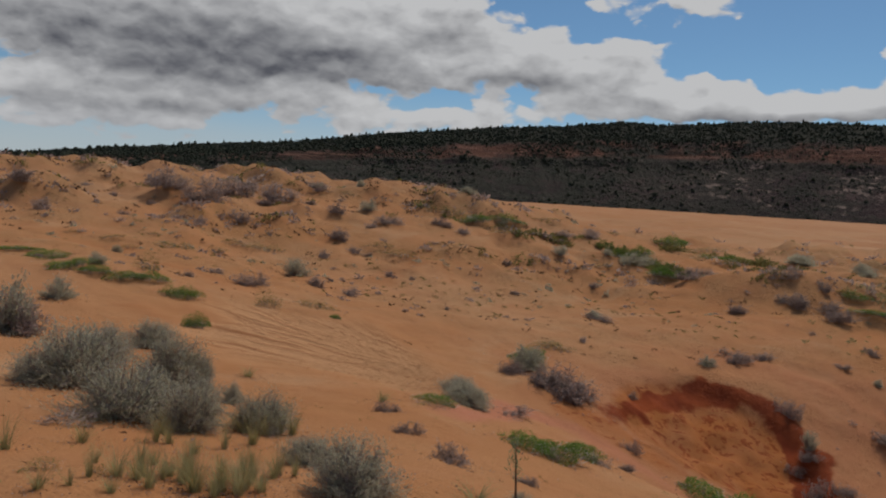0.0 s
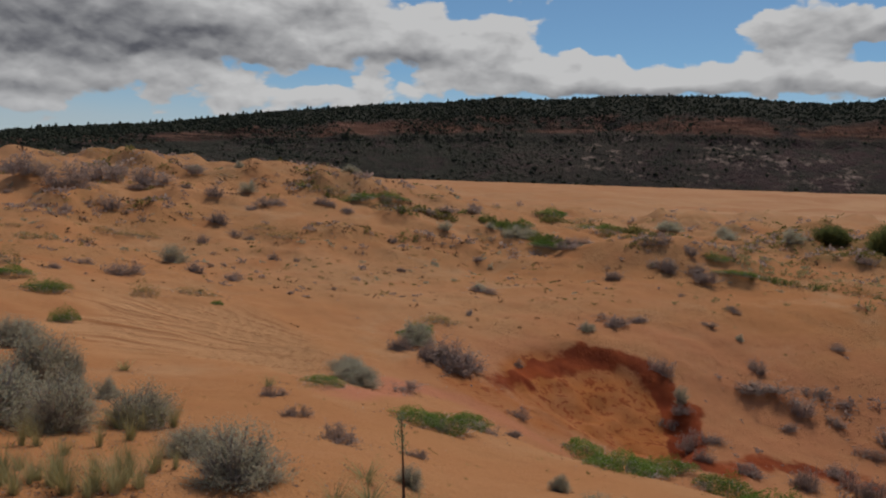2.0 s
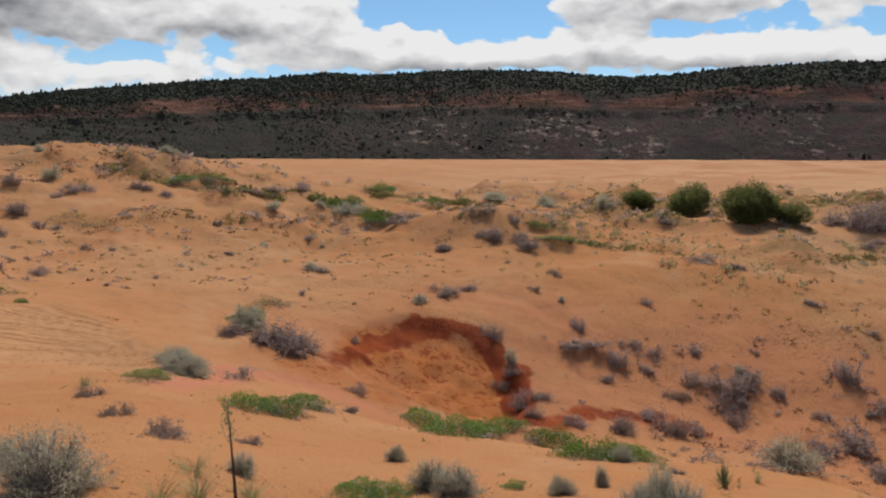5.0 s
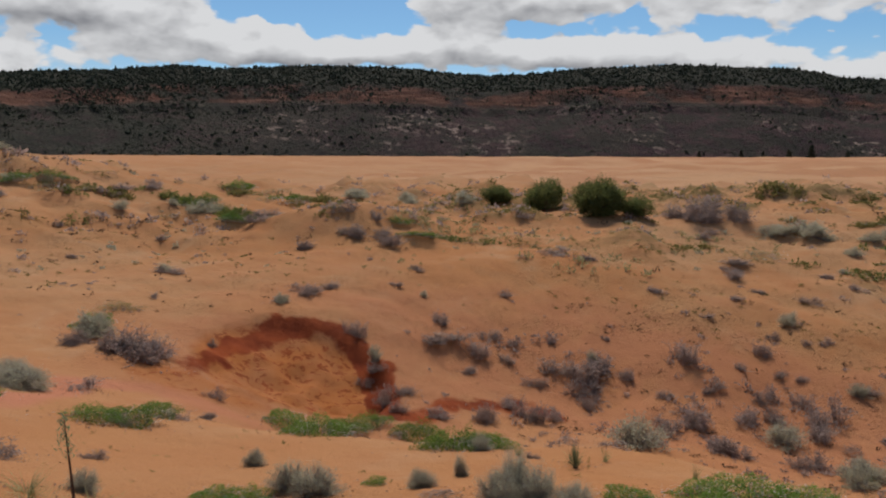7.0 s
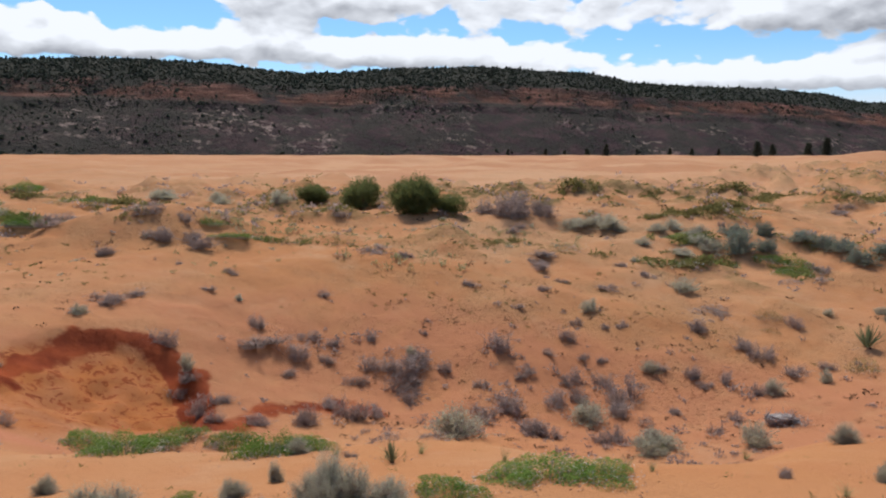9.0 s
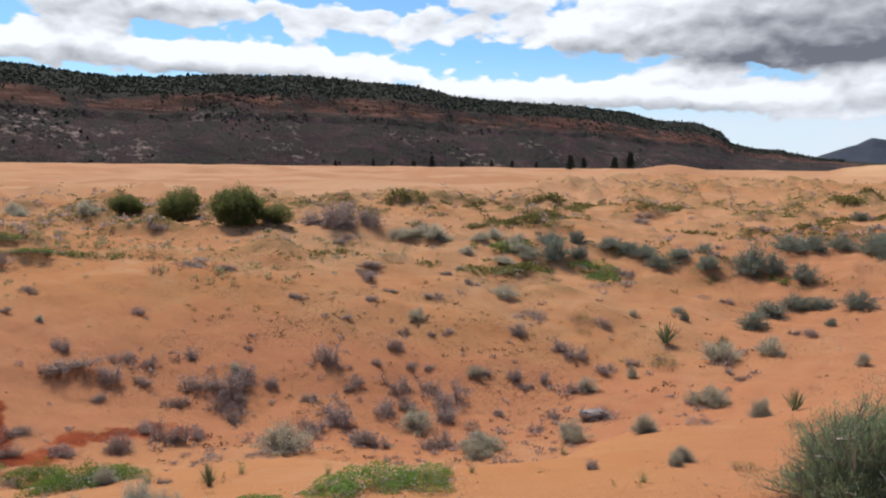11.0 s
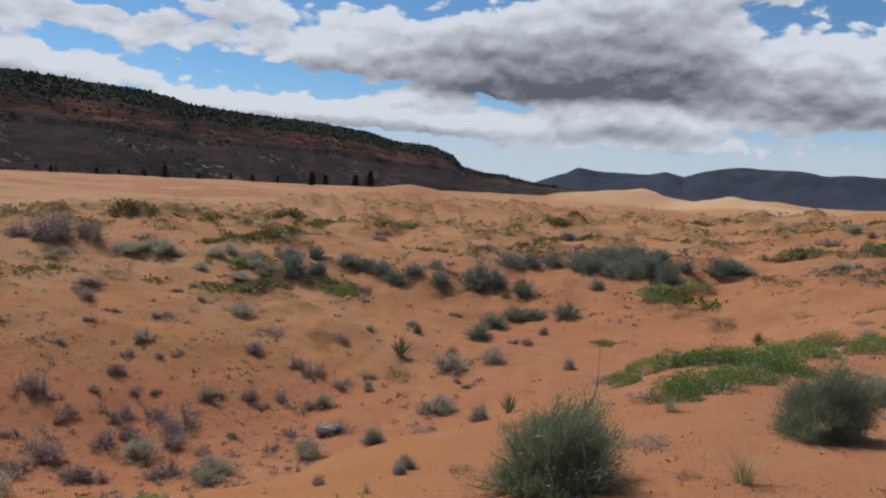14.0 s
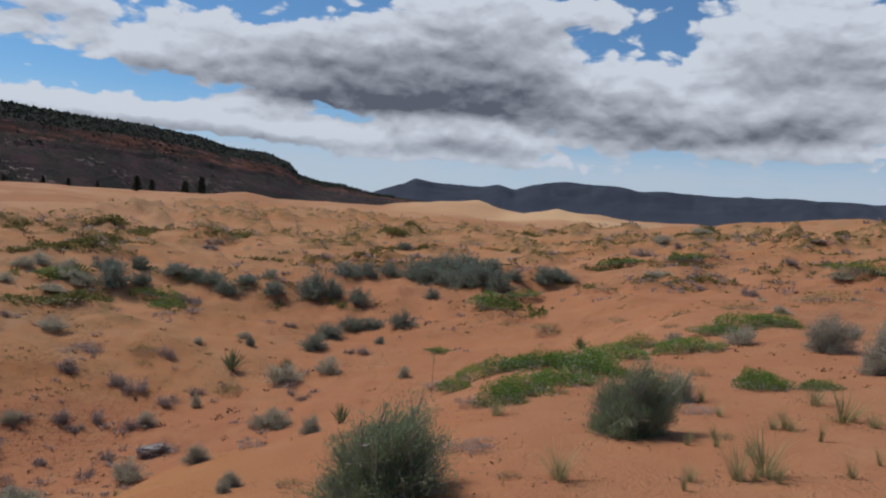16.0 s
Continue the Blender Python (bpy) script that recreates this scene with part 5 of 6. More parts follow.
place(OLIVES, [
    (14.1, 26.2, 0.92, 0.23), (14.2, 24.7, 1.5, 0.13), (16, 24.4, 1.54, 0.12), (17.7, 22.7, 1.27, 0.14), (24.9, 18.2, 2.17, 0.09), (27.4, 15, 3.27, 0.04),
    (34.5, 18.6, 2.07, 0.13), (39.4, 17.1, 3.01, 0.1), (24.4, 9.5, 0.94, 0.52), (23.7, 9.1, 0.57, 0.28), (55.4, 15.6, 1.53, 0.26), (22.6, 6.2, 0.95, 0.31),
    (23, 6.3, 0.86, 0.44), (5.7, 1, 0.26, 0.35), (54.1, 9.1, 2.42, 0.18), (33.9, 4, 1.21, 0.18), (7.7, 0.9, 0.24, 0.55), (8.1, 0.7, 0.33, 0.39),
    (68, 1.4, 3, 0.16), (67.7, -2.2, 2.4, 0.2), (31.7, -2.6, 2.79, 0.18), (29.4, -2.6, 0.53, 0.61)], 25)
place(OLIVES, [
    (5, -0.5, 0.19, 0.44), (30, -3.2, 1.6, 0.2), (27.3, -4.1, 1.94, 0.17), (27.3, -4.1, 1.71, 0.18), (42.1, -8.6, 1.89, 0.16), (33, -7.5, 2.95, 0.09),
    (25.5, -6.1, 0.93, 0.2), (18.5, -5.6, 0.51, 0.41), (21.7, -6.9, 0.8, 0.18), (10.3, -3.5, 0.29, 0.82), (42.5, -14.6, 1.98, 0.26), (6.4, -2.4, 0.18, 0.73),
    (21.2, -8.3, 1.2, 0.26), (50, -23, 2.42, 0.18), (23.6, -12, 2.08, 0.23)], 26)
# grass tufts
place(TUFTS, [
    (-2.7, 5, 0.33, 1.15), (-1.8, 3.7, 0.24, 0.72), (-1.7, 3.8, 0.12, 1.15), (-2.4, 5.4, 0.32, 0.82), (-1.7, 4, 0.15, 1.6), 
    (-1.9, 4.5, 0.19, 0.91), (-1.5, 3.8, 0.2, 0.8), (-1.6, 4.1, 0.26, 1.01), (-1.5, 4.1, 0.22, 0.97), (-1.6, 4.4, 0.17, 1.66), 
    (-1.6, 4.4, 0.2, 0.83), (-1.5, 4.2, 0.26, 0.71), (-2, 5.7, 0.21, 1.68), (-1.4, 4, 0.25, 1.01), (-1.6, 4.6, 0.25, 0.77), 
    (-2.1, 6.1, 0.23, 1.1), (-1.4, 4.2, 0.14, 1.49), (-1.9, 5.7, 0.3, 1.08), (-1.4, 4.3, 0.2, 0.96), (-1.4, 4.3, 0.25, 0.68), 
    (-1.3, 4.2, 0.26, 0.98), (-1.4, 4.6, 0.24, 1.05)], 27)
place(TUFTS, [
    (-1.3, 4.3, 0.2, 1.76), (-1.3, 4.3, 0.17, 1.19), (-1.6, 5.3, 0.24, 0.94), (-1.2, 4.1, 0.31, 0.92), (-1.2, 4.1, 0.24, 0.97), 
    (-1.1, 4.1, 0.25, 0.66), (-1.5, 5.7, 0.24, 1.44), (-1.1, 4.2, 0.32, 0.71), (-1.1, 4.2, 0.25, 1.03), (-1.2, 4.6, 0.24, 0.89), 
    (-1.6, 6.6, 0.37, 0.87), (-2.4, 9.9, 0.45, 0.48), (-1, 4.2, 0.32, 0.92), (-1.1, 4.7, 0.16, 1.3), (-1, 4.3, 0.33, 0.83), 
    (-1.4, 6.1, 0.35, 0.97), (-1, 4.4, 0.23, 1.13), (-1.1, 4.9, 0.18, 1.49), (-1, 4.5, 0.18, 1.28), (-1.4, 6.6, 0.32, 1.08), 
    (-0.9, 4.3, 0.26, 0.86), (-0.9, 4.6, 0.19, 1.17)], 28)
place(TUFTS, [
    (-1.3, 6.7, 0.24, 1.2), (-0.9, 4.7, 0.23, 1.35), (-1.2, 6.7, 0.3, 1.34), (-0.8, 4.7, 0.16, 1.48), (-0.6, 9, 0.4, 0.48), 
    (0.1, 4.2, 0.31, 0.69), (0.3, 4.8, 0.43, 0.31), (0.3, 4.4, 0.4, 0.48), (0.6, 4.6, 0.42, 0.48), (3.9, 5.1, 0.23, 0.75), (4, 4.5, 0.27, 0.77), 
    (4.3, 4.5, 0.18, 0.79), (4.4, 3.7, 0.14, 1.19), (4.5, 3.1, 0.14, 0.95), (4.5, 2.9, 0.14, 1.15), (4.8, 2.9, 0.17, 0.86), 
    (4.8, 2.7, 0.15, 0.93), (14.2, 7.6, 0.35, 0.99), (14.8, 6.1, 0.42, 0.78), (4.9, 1.5, 0.19, 0.69), (7.5, -0.6, 0.44, 0.57), 
    (4.9, -0.8, 0.44, 0.78)], 29)
place(TUFTS, [
    (4.7, -1.5, 0.12, 1.98), (6.2, -2, 0.19, 1.15), (4.9, -1.6, 0.21, 0.84), (8.2, -2.8, 0.33, 1), (6.4, -2.3, 0.2, 1.03), 
    (6.1, -2.2, 0.17, 1.12), (7.4, -2.7, 0.23, 0.86), (4.9, -1.9, 0.38, 1.03), (5.7, -2.3, 0.24, 1.06), (4.9, -2, 0.2, 0.8), 
    (5.5, -2.3, 0.19, 1.26), (5, -2.1, 0.47, 1.05), (4.9, -2.1, 0.21, 0.7), (6.7, -2.9, 0.28, 0.86), (4.8, -2.1, 0.19, 1.04), 
    (5, -2.2, 0.17, 0.68), (6.7, -3, 0.22, 1.38), (6.6, -3, 0.25, 0.81), (7.8, -3.8, 0.51, 0.72), (6.1, -3, 0.16, 1.8), (6.9, -3.6, 0.68, 0.57), 
    (4.9, -2.6, 0.21, 0.93)], 30)
place(TUFTS, [
    (6.6, -3.7, 0.33, 0.65), (5.3, -3, 0.14, 1.55)], 31)
# yuccas
place(YUCCAS, [
    (3.9, 4.4, 0.17, 1.18), (24.4, 6.6, 1.08, 0.77), (24.7, 4.9, 0.96, 0.62), (9.2, 1.1, 0.35, 0.83), (22, -4.1, 0.62, 0.73)], 32)
# heaps of dead twigs
place(HEAPS, [
    (17.8, 6.4, 1.2, 0.42), (-2.8, 6, 0.54, 0.48), (4.3, 12.9, 0.37, 0.36), (6.6, 12.3, 0.43, 0.52), (2.4, 3.9, 0.31, 0.47), (10, 11.4, 0.7, 0.35), 
    (10.6, 10.8, 0.82, 0.37), (15.8, 8.9, 0.49, 0.9), (24.2, 11.2, 1.19, 0.25), (7.8, 1.8, 0.36, 0.56), (4.9, 0.2, 0.26, 0.39), 
    (21.9, -0.2, 1.31, 0.29), (6.3, -0.2, 0.42, 0.26), (8.2, -0.4, 0.54, 0.37), (6.4, -0.4, 0.42, 0.23), (6.1, -0.4, 0.41, 0.23), 
    (8.3, -2.5, 0.69, 0.19), (7.6, -2.6, 0.47, 0.21)], 33)
# dead branches over the slope
place(HEAPS, [
    (18.1, 16.4, 0.56, 0.39), (22.1, 13.9, 0.73, 0.35), (24.7, 13.9, 0.66, 0.42), (23.2, 11.4, 0.72, 0.30), (23.8, 10.9, 0.73, 0.30), (12.7, 24.5, 0.76, 0.56),
    (16.1, 20.9, 0.61, 0.31), (17, 20.5, 0.74, 0.30), (17.5, 19.6, 0.61, 0.31), (22.6, 17.1, 0.66, 0.47), (31.6, 10.4, 0.92, 0.56), (29.4, 10.6, 0.87, 0.30),
    (12.1, 25.5, 0.65, 0.60), (10.1, 25.5, 0.51, 0.45), (20.6, 26.3, 0.62, 0.60), (17.2, 21, 0.75, 0.30), (17.3, 20.1, 0.61, 0.31), (23.8, 11.2, 0.85, 0.26),
    (23.9, 10.7, 0.61, 0.31), (31.1, 6.9, 0.74, 0.36), (30.3, 9.9, 0.89, 0.43)], 38)
# junipers
place(JUNIPERS, [
    (26, 31.7, 2.3, 0.72), (23.9, 25.4, 2.45, 0.68)], 34)
# low junipers
place(SMALL_JUNIPERS, [
    (26.4, 36.7, 2.15, 0.47), (25.3, 24.5, 1.83, 0.53)], 35)
# rabbitbrush on the near crest
place(BRUSHES, [
    (5.05, 0.36, 0.88, 0.78), (6.6, -1.60, 0.80, 0.86)], 36, turn=-1.5)


def make_log(x, y, long):
    """A weathered dead stump lying on the slope."""
    rs = np.random.RandomState(5)
    top = empty("dead_log", "weathered grey dead log lying on the sandy slope", "log")
    t = np.linspace(-0.5, 0.5, 13)
    mid = np.stack([t, 0.06 * np.sin(5 * t), 0.13 + 0.05 * np.cos(7 * t)], 1)
    body = []
    for turn in np.linspace(0, 2 * math.pi, 11)[:-1]:
        # weathered strands that twist round the heartwood
        a = turn + 2.2 * t + rs.normal(0, 0.15)
        girth = (0.092 - 0.05 * (t + 0.5)) * (1 + 0.25 * np.sin(9 * t + turn * 3)) * (1 - 0.6 * np.abs(2 * t) ** 6)
        p = mid + np.stack([0 * t, girth * np.cos(a), girth * np.sin(a)], 1) + rs.normal(0, 0.008, (13, 3))
        thick = 0.030 * (1.1 - 0.5 * (t + 0.5)) * rs.uniform(0.6, 1.2)
        body.append(sticks(p[:-1], p[1:], thick[:-1], thick[1:]))
    piece("trunk", body, BARE, top)
    for at in mid[rs.randint(0, 13, 22)]:
        a = np.repeat(at[None], 3, 0)
        piece("broken_limb", sticks(a, a + unit(rs.normal(0, 0.35, (3, 3)) + unit(rs.normal(size=3) + [0, 0, 0.4])) * rs.uniform(0.1, 0.3, (3, 1)), 0.014, 0.004), BARE, top)
    top.matrix_basis = Matrix.LocRotScale((x, y, float(height(x, y)) - 0.08 * long), Euler((0, 0.30, -0.75)), (long, long, long))


def make_stalk(x, y, tall, thick, head, lean, name, label):
    """A dry flower stalk with a head of pods, on a few leaves at its foot."""
    rs = np.random.RandomState(int(100 * tall))
    top = empty(name, label, "plant stalk")
    t = np.linspace(0, 1, 9)
    p = np.stack([lean[0] * t ** 1.3, lean[1] * t ** 1.3, tall * t - 0.05], 1)
    piece("stem", sticks(p[:-1], p[1:], thick * (1.2 - t[:-1]), thick * (1.2 - t[1:])), BARK, top)
    n = 120
    at = p[-1] - (p[-1] - p[0]) * rs.uniform(0, head, (n, 1)) + rs.normal(0, 0.016, (n, 3))
    piece("seed_head", leaves(rs, at, unit(rs.normal(0, 0.5, (n, 3)) + [0, 0, 0.8]), rs.uniform(0.02, 0.045, n), 0.007), BRUSH, top)
    top.location = (x, y, float(height(x, y)))


def scatter(name, label, category, material, seed, count, span, ring, size, per, stretch, gate, lie, leaf=0.42, heaped=0.0):
    """Small growth or litter that nobody could count, as one mesh."""
    rs = np.random.RandomState(seed)
    az = np.radians(rs.uniform(span[0], span[1], count * 4))
    r = np.exp(rs.uniform(math.log(ring[0]), math.log(ring[1]), count * 4))
    x, y = r * np.sin(az), r * np.cos(az)
    ok = (1 - heaped) * bumps(x + seed * 3, y, 7.0, 3) + heaped * (3 * mounds(x, y) - 0.55) + rs.normal(0, 0.18, len(x)) > gate
    bu, bv = local(x, y, *BOWL)
    hu, hv = local(x, y, *HOLLOW)
    reach = 60 + 90 * step(np.degrees(az), 58, 78)
    ok &= r < reach * rs.uniform(0.7, 1.35, len(r))
    ok &= (np.hypot(bu, bv) > 0.9) & (np.hypot(hu, hv) > 1.0)
    x, y, r = x[ok][:count], y[ok][:count], r[ok][:count]
    big = size * rs.uniform(0.35, 1.0, len(x)) ** 1.5 * np.clip(r / 25, 0.35, 1.9)
    x, y, big = np.repeat(x, per), np.repeat(y, per), np.repeat(big, per)
    x, y = x + rs.normal(0, 0.28, len(x)) * big, y + rs.normal(0, 0.28, len(x)) * big
    at = np.stack([x, y, height(x, y) + rs.uniform(0, 0.35, len(x)) * big * (1 - lie) - 0.005], 1)
    way = unit(rs.normal(size=at.shape) * [1, 1, 1 - 0.7 * lie] + [0, 0, 0.6 * (1 - lie) + 0.12])
    corners = leaves(rs, at, way, big * leaf * rs.uniform(0.5, 1.1, len(x)), big * leaf * stretch * rs.uniform(0.6, 1.2, len(x)))
    ob = new(name, mesh_of(name, corners.reshape(-1, 3), np.arange(len(corners) * 4).reshape(-1, 4), material))
    return tagged(ob, label, category, kind="stuff")


scatter("dry_litter", "dark bits of dry litter and dead stems on the sand", "litter", LITTER, 1, 1300, (-32, 122), (10, 60), 0.27, 9, 0.5, 0.18, 0.6)
scatter("small_scrub", "small grey and purple dwarf shrubs dotted over the dunes", "scrub", DUSK, 2, 520, (-32, 122), (14, 110), 0.30, 26, 0.5, 0.2, 0.3)
scatter("olive_scrub", "low olive scrub lying in strips over the dunes", "scrub", OLIVE, 3, 1500, (-32, 122), (22, 190), 0.20, 22, 0.35, 0.25, 0.5, heaped=0.8)
scatter("sage_scrub", "small grey-green shrubs dotted over the dunes", "scrub", SAGE, 4, 420, (-32, 122), (24, 160), 0.26, 24, 0.5, 0.3, 0.3)
scatter("far_olive_scrub", "low olive and yellow scrub in strips on the far dunes", "scrub", OLIVE, 8, 4000, (30, 124), (32, 190), 0.34, 20, 0.4, 0.15, 0.6, heaped=0.75)
scatter("far_dark_scrub", "small dark shrubs dotted over the far dunes", "scrub", DUSK, 9, 1500, (-32, 124), (30, 160), 0.40, 18, 0.5, 0.1, 0.25, heaped=0.7)
scatter("crest_olive_scrub", "olive and yellow-green growth on the dune crest", "scrub", OLIVE, 41, 90, (-32, 10), (31, 49), 0.42, 26, 0.35, 0.05, 0.35, heaped=0.6)
scatter("crest_grey_scrub", "grey-brown dead scrub on the dune crest", "scrub", DUSK, 42, 110, (-32, 10), (31, 49), 0.42, 26, 0.35, 0.05, 0.3, heaped=0.5)
scatter("crest_litter", "dark litter among the scrub on the dune crest", "litter", LITTER, 43, 320, (-32, 12), (30, 49), 0.34, 12, 0.4, 0.05, 0.6, heaped=0.5)
scatter("slope_litter", "dead stems and dark litter on the gully slope", "litter", LITTER, 31, 130, (24, 80), (14.5, 26), 0.38, 12, 0.35, 0.1, 0.6)
scatter("slope_scrub", "small withered tufts on the gully slope", "scrub", DUSK, 32, 170, (24, 80), (14.5, 26), 0.5, 34, 0.30, 0.15, 0.2)
scatter("seedlings", "tiny green seedlings and sprigs in the near sand", "seedlings", OLIVE, 6, 420, (-32, 122), (3.2, 11), 0.15, 7, 0.16, -0.1, 0.0, 1.0)
scatter("twig_bits", "small dead twigs lying on the near sand", "twigs", LITTER, 7, 320, (-32, 122), (3, 12), 0.24, 2, 0.06, -0.1, 1.0, 1.0)


def ribbon(name, label, material, seed, rows, spread=0.10):
    """Low growth that creeps along the dune ridges in long uneven strips, as one mesh. Rows: height in metres and the line it follows."""
    rs = np.random.RandomState(seed)
    spots = []
    for tall, line in rows:
        for (ax, ay), (bx, by) in zip(line[:-1], line[1:]):
            far = math.hypot(bx - ax, by - ay)
            n = max(int(far / 0.075), 2)
            t = rs.uniform(0, 1, n)
            x, y = ax + (bx - ax) * t, ay + (by - ay) * t
            gap = bumps(x + seed, y, 1.6, 3) > -0.35
            wide = spread + 0.5 * tall
            spots.append(np.stack([x + rs.normal(0, wide, n), y + rs.normal(0, wide, n), tall * rs.uniform(0.5, 1.6, n) * (0.7 + 0.5 * bumps(x, y, 2.3, 2))], 1)[gap])
    spots = np.repeat(np.concatenate(spots), 20, 0)
    n = len(spots)
    tall = np.maximum(spots[:, 2], 0.05)
    x, y = spots[:, 0] + rs.normal(0, 0.40, n) * tall, spots[:, 1] + rs.normal(0, 0.40, n) * tall
    at = np.stack([x, y, height(x, y) + rs.uniform(0, 0.6, n) * tall - 0.01], 1)
    way = unit(rs.normal(size=(n, 3)) + [0, 0, 0.8])
    corners = leaves(rs, at, way, tall * rs.uniform(0.35, 0.8, n), tall * rs.uniform(0.15, 0.35, n))
    ob = new(name, mesh_of(name, corners.reshape(-1, 3), np.arange(n * 4).reshape(-1, 4), material))
    return tagged(ob, label, "ground plants", kind="stuff")


OLIVE_LINES = [
    (0.18, [(19.9, 19.5), (22.1, 19.7), (24.4, 20.2), (24.8, 19.3), (23.8, 17.6), (25.5, 16.8), (26.7, 16), (27.2, 14.6), (28.1, 13.4), (30.6, 13.4)]),
    (0.14, [(17.1, 23.2), (17.8, 22.8), (17.6, 21.2), (17.6, 19.9), (17.9, 19.5)]),
    (0.24, [(11.3, 41.5), (12.7, 41.8), (16, 46), (16.6, 43.5)]),
    (0.17, [(13.5, 36.7), (14.2, 35.1), (12.2, 28.6)]),
    (0.25, [(32.2, 20.4), (33.5, 18.9), (37.2, 19.4), (37.2, 17.5), (45.3, 19.2), (47.2, 18.2)]),
    (0.26, [(46, 28.6), (50.5, 28.5), (51, 26.6), (53.5, 25.2), (54.5, 23.5), (71.6, 28.2), (71.8, 25.8)]),
    (0.36, [(42.7, 31), (43.9, 30), (45.7, 30)]),
    (0.24, [(38.6, 17.9), (49.1, 21.2), (55.5, 22.3)])]
OLIVE_LINES += [
    (0.26, [(55.2, 16.9), (55.7, 16), (64.4, 16.9)]),
    (0.13, [(32.2, 12.9), (33.2, 12.1), (34.5, 11.6), (34.4, 10.4), (34.6, 9)]),
    (0.24, [(11, 27.3), (11.7, 27.2), (12.3, 27.3), (19.3, 40.2)]),
    (0.3, [(33.3, 18.9), (34.5, 18.6), (36.2, 18.4), (36.9, 17.4), (41.7, 18.1)]),
    (0.32, [(44.2, 19.3), (50, 20.3), (62.4, 24), (69.2, 25.1)]),
    (0.22, [(50, 29.3), (50.6, 27.8), (51.8, 26.1), (53.7, 24.7)]),
    (0.26, [(45, 6.2), (44.3, 4.8), (59.8, 5.2), (63.9, 4.1), (57.5, 1.6), (57.3, -0.6)]),
    (0.14, [(37.8, -6.1), (37.2, -7.6), (36.8, -8.7), (32.2, -9.9), (34.4, -13.2), (33.5, -14.3)]),
    (0.29, [(41.7, -7.9), (42.7, -9.2), (43.3, -10.1)])]
OLIVE_LINES += [
    (0.21, [(53.1, -19.7), (53, -21.3), (53.5, -23), (52.1, -23.5)]),
    (0.21, [(52, -21.3), (49.2, -22.3), (52, -24.7)]),
    (0.24, [(47.3, -22.8), (47.9, -24.1), (50.1, -26)]),
    (0.32, [(54.3, 16.8), (64.2, 18), (59.3, 15.3)]),
    (0.18, [(46.7, 12.7), (48.3, 11), (47.8, 9.8)]),
    (0.31, [(53.9, -16), (65.2, -21.3), (68.1, -24.2)]),
    (0.3, [(79.9, 8.8), (71.8, 4.7), (93.2, 2)]),
    (0.32, [(93.2, -2.9), (105.1, -8.7), (76.8, -10.9), (75.4, -14.1)]),
    (0.27, [(64, -3.5), (58.4, -5.8)]),
    (0.2, [(51.9, -10.5), (57.1, -13.6), (51.4, -13.4)]),
    (0.26, [(4, 38.3), (6, 38.4), (6.4, 37.7)]),
    (0.3, [(13.3, 47.3), (15.8, 49.6)])]
OLIVE_LINES += [
    (0.27, [(15.5, 43), (17, 43.2), (15, 35.8)])]
GREEN_LINES = [
    (0.15, [(13.9, 24.8), (14.7, 24.9), (15.8, 24.7), (16.5, 23.9), (17.1, 23.2)]),
    (0.24, [(9.4, 34.4), (9.1, 30.8), (9.6, 30.5)]),
    (0.23, [(29.7, 17), (30.4, 15.8), (31.4, 15.2)]),
    (0.22, [(30.5, 13.6), (30.7, 12.7), (31.2, 11.5), (30.4, 10.6)]),
    (0.2, [(26.1, 15.1), (27.2, 14.5), (27.9, 13.5), (30.5, 13.2), (31.6, 12.4), (32.9, 11.3), (33.1, 10.6)]),
    (0.28, [(30.2, 16.2), (31, 15.5), (31.5, 15)]),
    (0.21, [(34.9, 5.3), (34.3, 4.6), (34, 4)]),
    (0.29, [(33.3, -1.7), (32, -2.9), (30, -3.8)]),
    (0.29, [(33.1, -17.5), (33.6, -18.5), (33.1, -19.1)]),
    (0.29, [(-1.3, 39.8), (0, 39.5), (1.4, 39.1), (2.7, 38.9), (3.5, 35.4), (4.7, 37)])]
GREEN_LINES += [
    (0.25, [(6.9, 38.9), (8.2, 37.9), (9.1, 35.9), (9.8, 34), (9.6, 30.8)])]
ribbon("olive_creepers", "low olive-yellow plants creeping in strips along dune ridges", OLIVE, 51, OLIVE_LINES)
ribbon("green_creepers", "low green plants creeping in strips along dune ridges", CREEPER, 52, GREEN_LINES)

DRY_SWARDS = [
    (0.16, [(14.8, 26.3), (17.4, 26.3), (18.8, 24.5)]),
    (0.16, [(15.1, 25.8), (16.9, 24.8), (18.3, 23.0)]),
    (0.16, [(17.9, 23.2), (18.3, 20.5), (18.5, 18.3)]),
    (0.16, [(19.8, 24.2), (19.5, 21.2), (19.9, 19.5)]),
    (0.16, [(15.9, 20.1), (16.7, 18.7)]),
    (0.16, [(21.8, 20.4), (25.4, 21.1), (26.8, 20.3)]),
    (0.16, [(27.4, 19.5), (27.7, 17.4)]),
    (0.16, [(11.7, 22.4), (12.0, 21.3)])]
ribbon("dry_sward", "thin pale dry grass on the flat above the slope", STRAW, 53, DRY_SWARDS, 0.8)


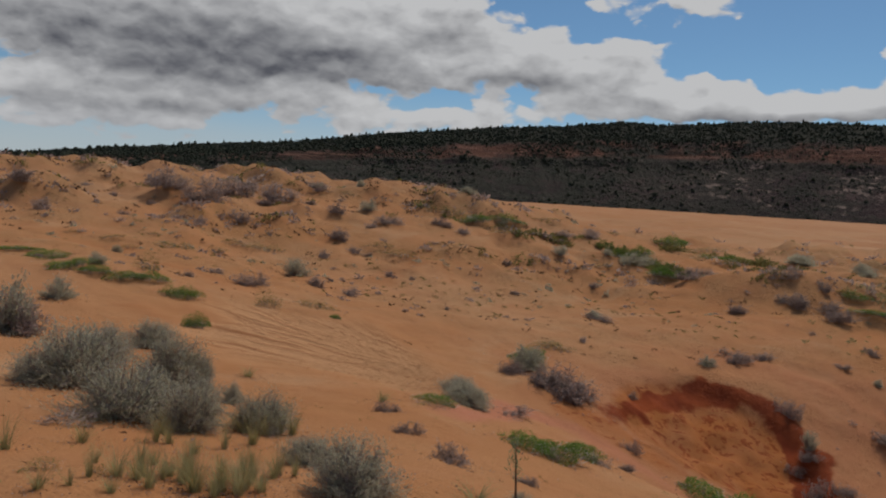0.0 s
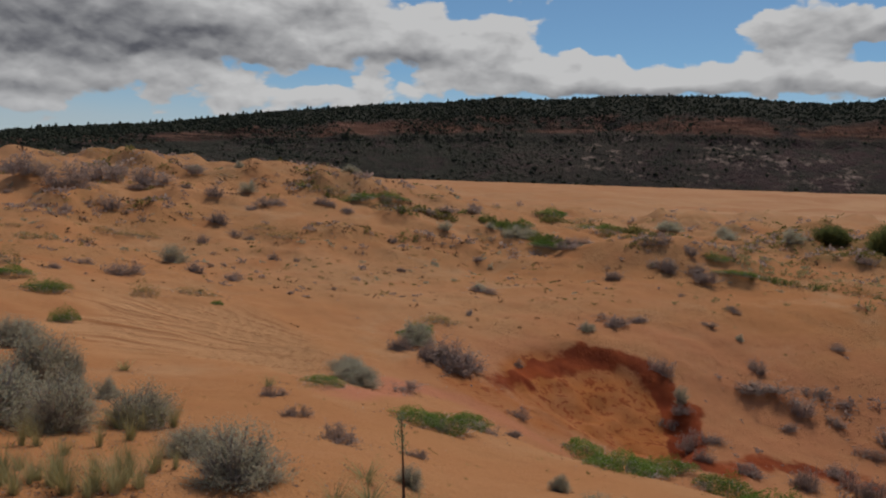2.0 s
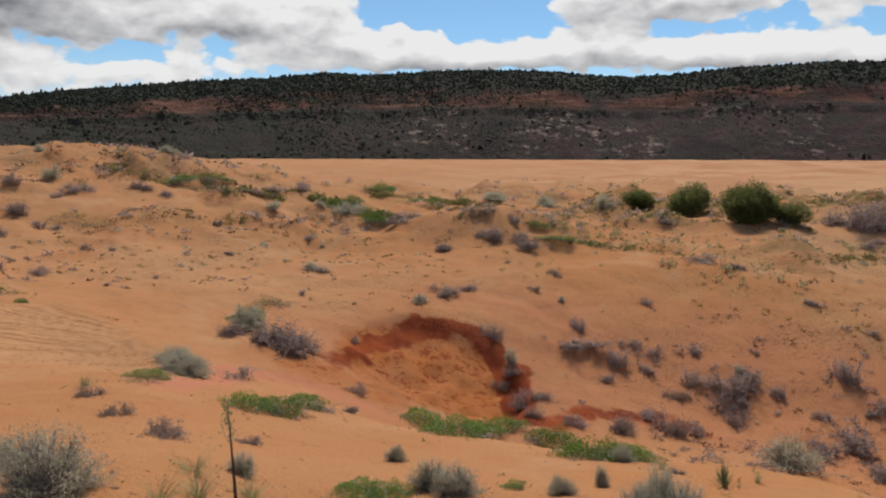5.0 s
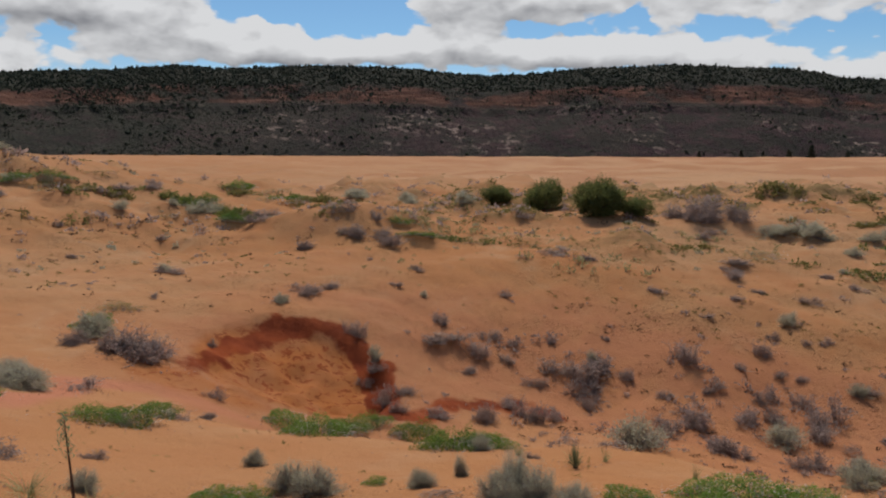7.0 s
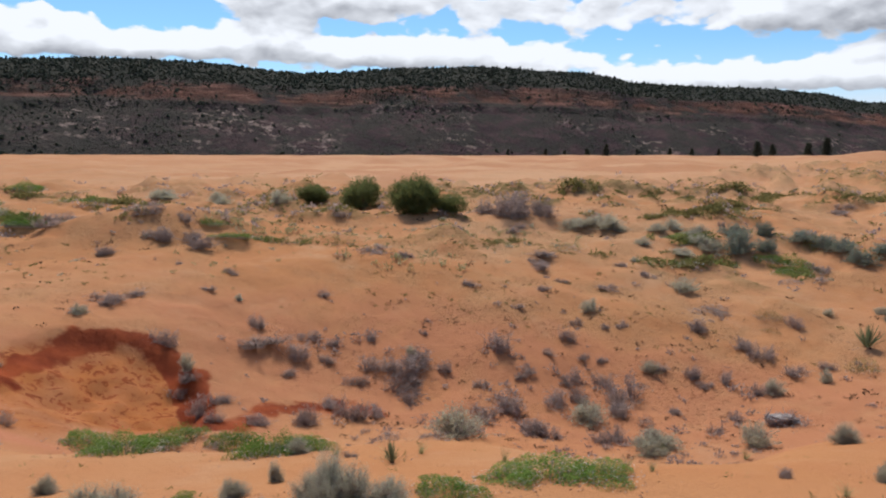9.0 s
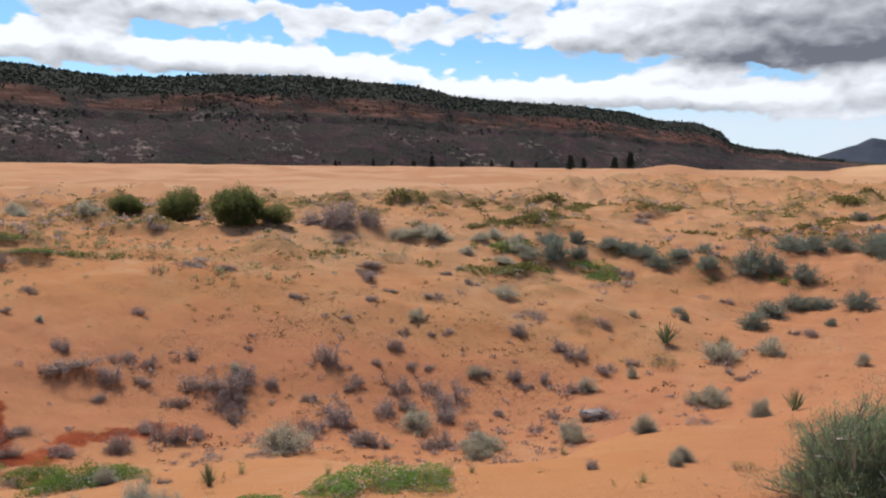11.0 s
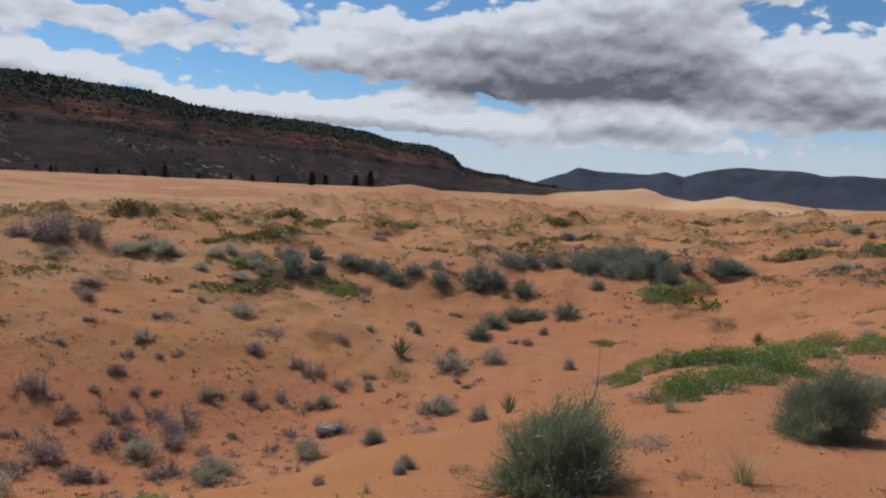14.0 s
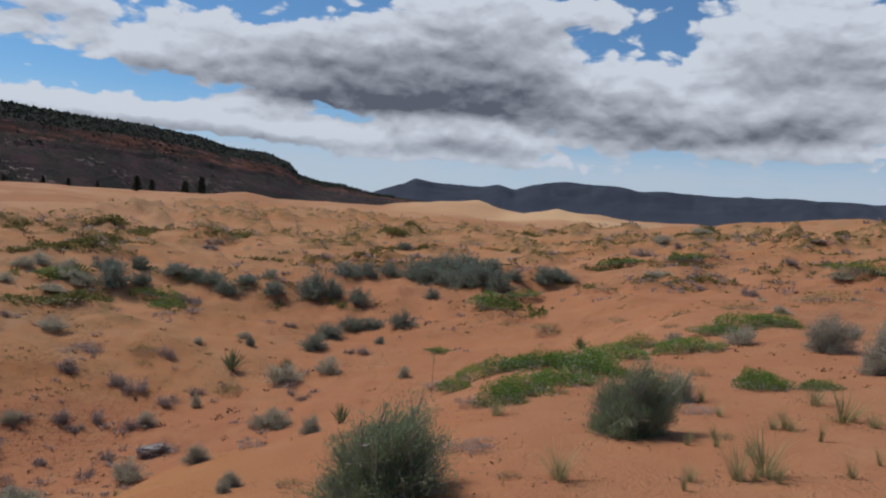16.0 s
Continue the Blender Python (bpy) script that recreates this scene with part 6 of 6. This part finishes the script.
def fallen(name, label, material, seed, per, size):
    """Dropped leaves and twigs round the plants, as one mesh."""
    rs = np.random.RandomState(seed)
    spots = np.repeat(np.array([p for p in ROOTED if 0.2 < p[2] < 2.2]), per, 0)
    n = len(spots)
    a, d = rs.uniform(0, 2 * math.pi, n), spots[:, 2] * (0.25 + 0.55 * np.abs(rs.normal(0, 0.7, n)))
    x, y = spots[:, 0] + d * np.cos(a), spots[:, 1] + d * np.sin(a)
    big = size * rs.uniform(0.4, 1.2, n) * np.clip(spots[:, 2], 0.35, 1.1)
    at = np.stack([x, y, height(x, y) + 0.004], 1)
    way = unit(rs.normal(size=(n, 3)) * [1, 1, 0.25] + [0, 0, 0.15])
    corners = leaves(rs, at, way, big, big * rs.uniform(0.15, 0.5, n))
    ob = new(name, mesh_of(name, corners.reshape(-1, 3), np.arange(n * 4).reshape(-1, 4), material))
    return tagged(ob, label, "litter", kind="stuff")


fallen("shed_leaves", "shed grey leaves and twigs under the shrubs", DUSK, 21, 50, 0.055)
fallen("dark_duff", "dark brown plant litter under the shrubs", LITTER, 22, 40, 0.05)


def make_mesa_wood():
    """The pines and junipers that cover the mesa, far off."""
    rs = np.random.RandomState(12)
    n = 80000
    az = rs.uniform(-40, 86, n)
    s = rs.uniform(0.03, 0.96, n)
    x, y, z = mesa_place(az, s)
    dense = 0.25 * step(s, 0.46, 0.60) * step(bumps(x, y, 90.0, 3), -0.2, 0.4) + 0.8 * step(s, 0.64, 0.80) + 0.4 * (1 - step(s, 0.04, 0.14)) + 0.22 * bumps(x, y, 125.0, 3)
    # extra trees in the west, added to darken it like the cloud shadow
    dense = dense + 0.55 * (1 - step(az, 6, 36)) * step(bumps(x, y, 70.0, 3), -0.5, 0.2) + 0.16 * step(bumps(x, y, 55.0, 3), 0.1, 0.5)
    keep = rs.uniform(0, 1, n) < dense
    x, y, z, s = x[keep], y[keep], z[keep], s[keep]
    m = len(x)
    tall = (0.6 + 0.4 * step(s, 0.6, 0.75)) * rs.uniform(1.8, 4.2, m) * np.where(rs.uniform(0, 1, m) < 0.08, 2.1, 1.0)
    wide = np.minimum(tall, 4.2) * rs.uniform(0.5, 0.9, m)
    verts, faces, count = [], [], 5
    ring = np.arange(count)
    for level, spread in ((0.02, 0.8), (0.42, 1.0), (0.80, 0.65)):
        a = ring[None] * 2 * math.pi / count + rs.uniform(0, 6.28, (m, 1))
        w = wide[:, None] * spread * rs.uniform(0.6, 1.25, (m, count))
        verts.append(np.stack([x[:, None] + w * np.cos(a), y[:, None] + w * np.sin(a), z[:, None] - 0.8 + tall[:, None] * (level + rs.uniform(-0.08, 0.08, (m, count)))], -1))
    tip = np.stack([x + wide * rs.uniform(-0.2, 0.2, m), y, z - 0.8 + tall], -1)[:, None]
    verts = np.concatenate([*verts, np.repeat(tip, count, 1)], 1)
    per = count * 4
    for level in range(3):
        a = level * count + ring
        b = level * count + (ring + 1) % count
        faces.append(np.stack([a, b, b + count, a + count], -1))
    faces = (np.concatenate(faces)[None] + (np.arange(m) * per)[:, None, None]).reshape(-1, 4)
    ob = new("mesa_woodland", mesh_of("mesa_woodland", verts.reshape(-1, 3), faces, PINE))
    return tagged(ob, "dark pines and junipers covering the mesa", "woodland", kind="stuff")


make_mesa_wood()
PINES = [make_pine(120), make_pine(121)]
make_log(17.8, 6.4, 1.144)
make_stalk(21.3, 0.1, 1.18, 0.011, 0.22, (-0.03, 0.0), "dry_stalk", "thin dry flower stalk rising from the crest")
make_stalk(0.5, 4.4, 0.65, 0.011, 0.34, (-0.03, 0.01), "flower_stalk", "tall dark flower stalk with a leafy green head")
for k, (az, r, tall) in enumerate([(57.4, 400, 6.5), (56.1, 720, 6.2), (67.7, 512, 9.6), (68.7, 900, 13.0), (70.9, 690, 12.0), (72.0, 700, 15.0), (56.0, 920, 8.2), (61.9, 800, 8.2), (53.0, 1000, 9.0), (54.4, 830, 6.1), (63.4, 980, 9.5), (65.2, 1040, 9.0), (50.2, 960, 8.0), (59.6, 990, 8.5)]):
    x, y = polar(az, r)
    m = Matrix.LocRotScale((x, y, float(height(x, y))), Euler((0, 0, k * 1.7)), (tall * 1.5, tall * 1.5, tall))
    stand(PINES[k % 2], m)
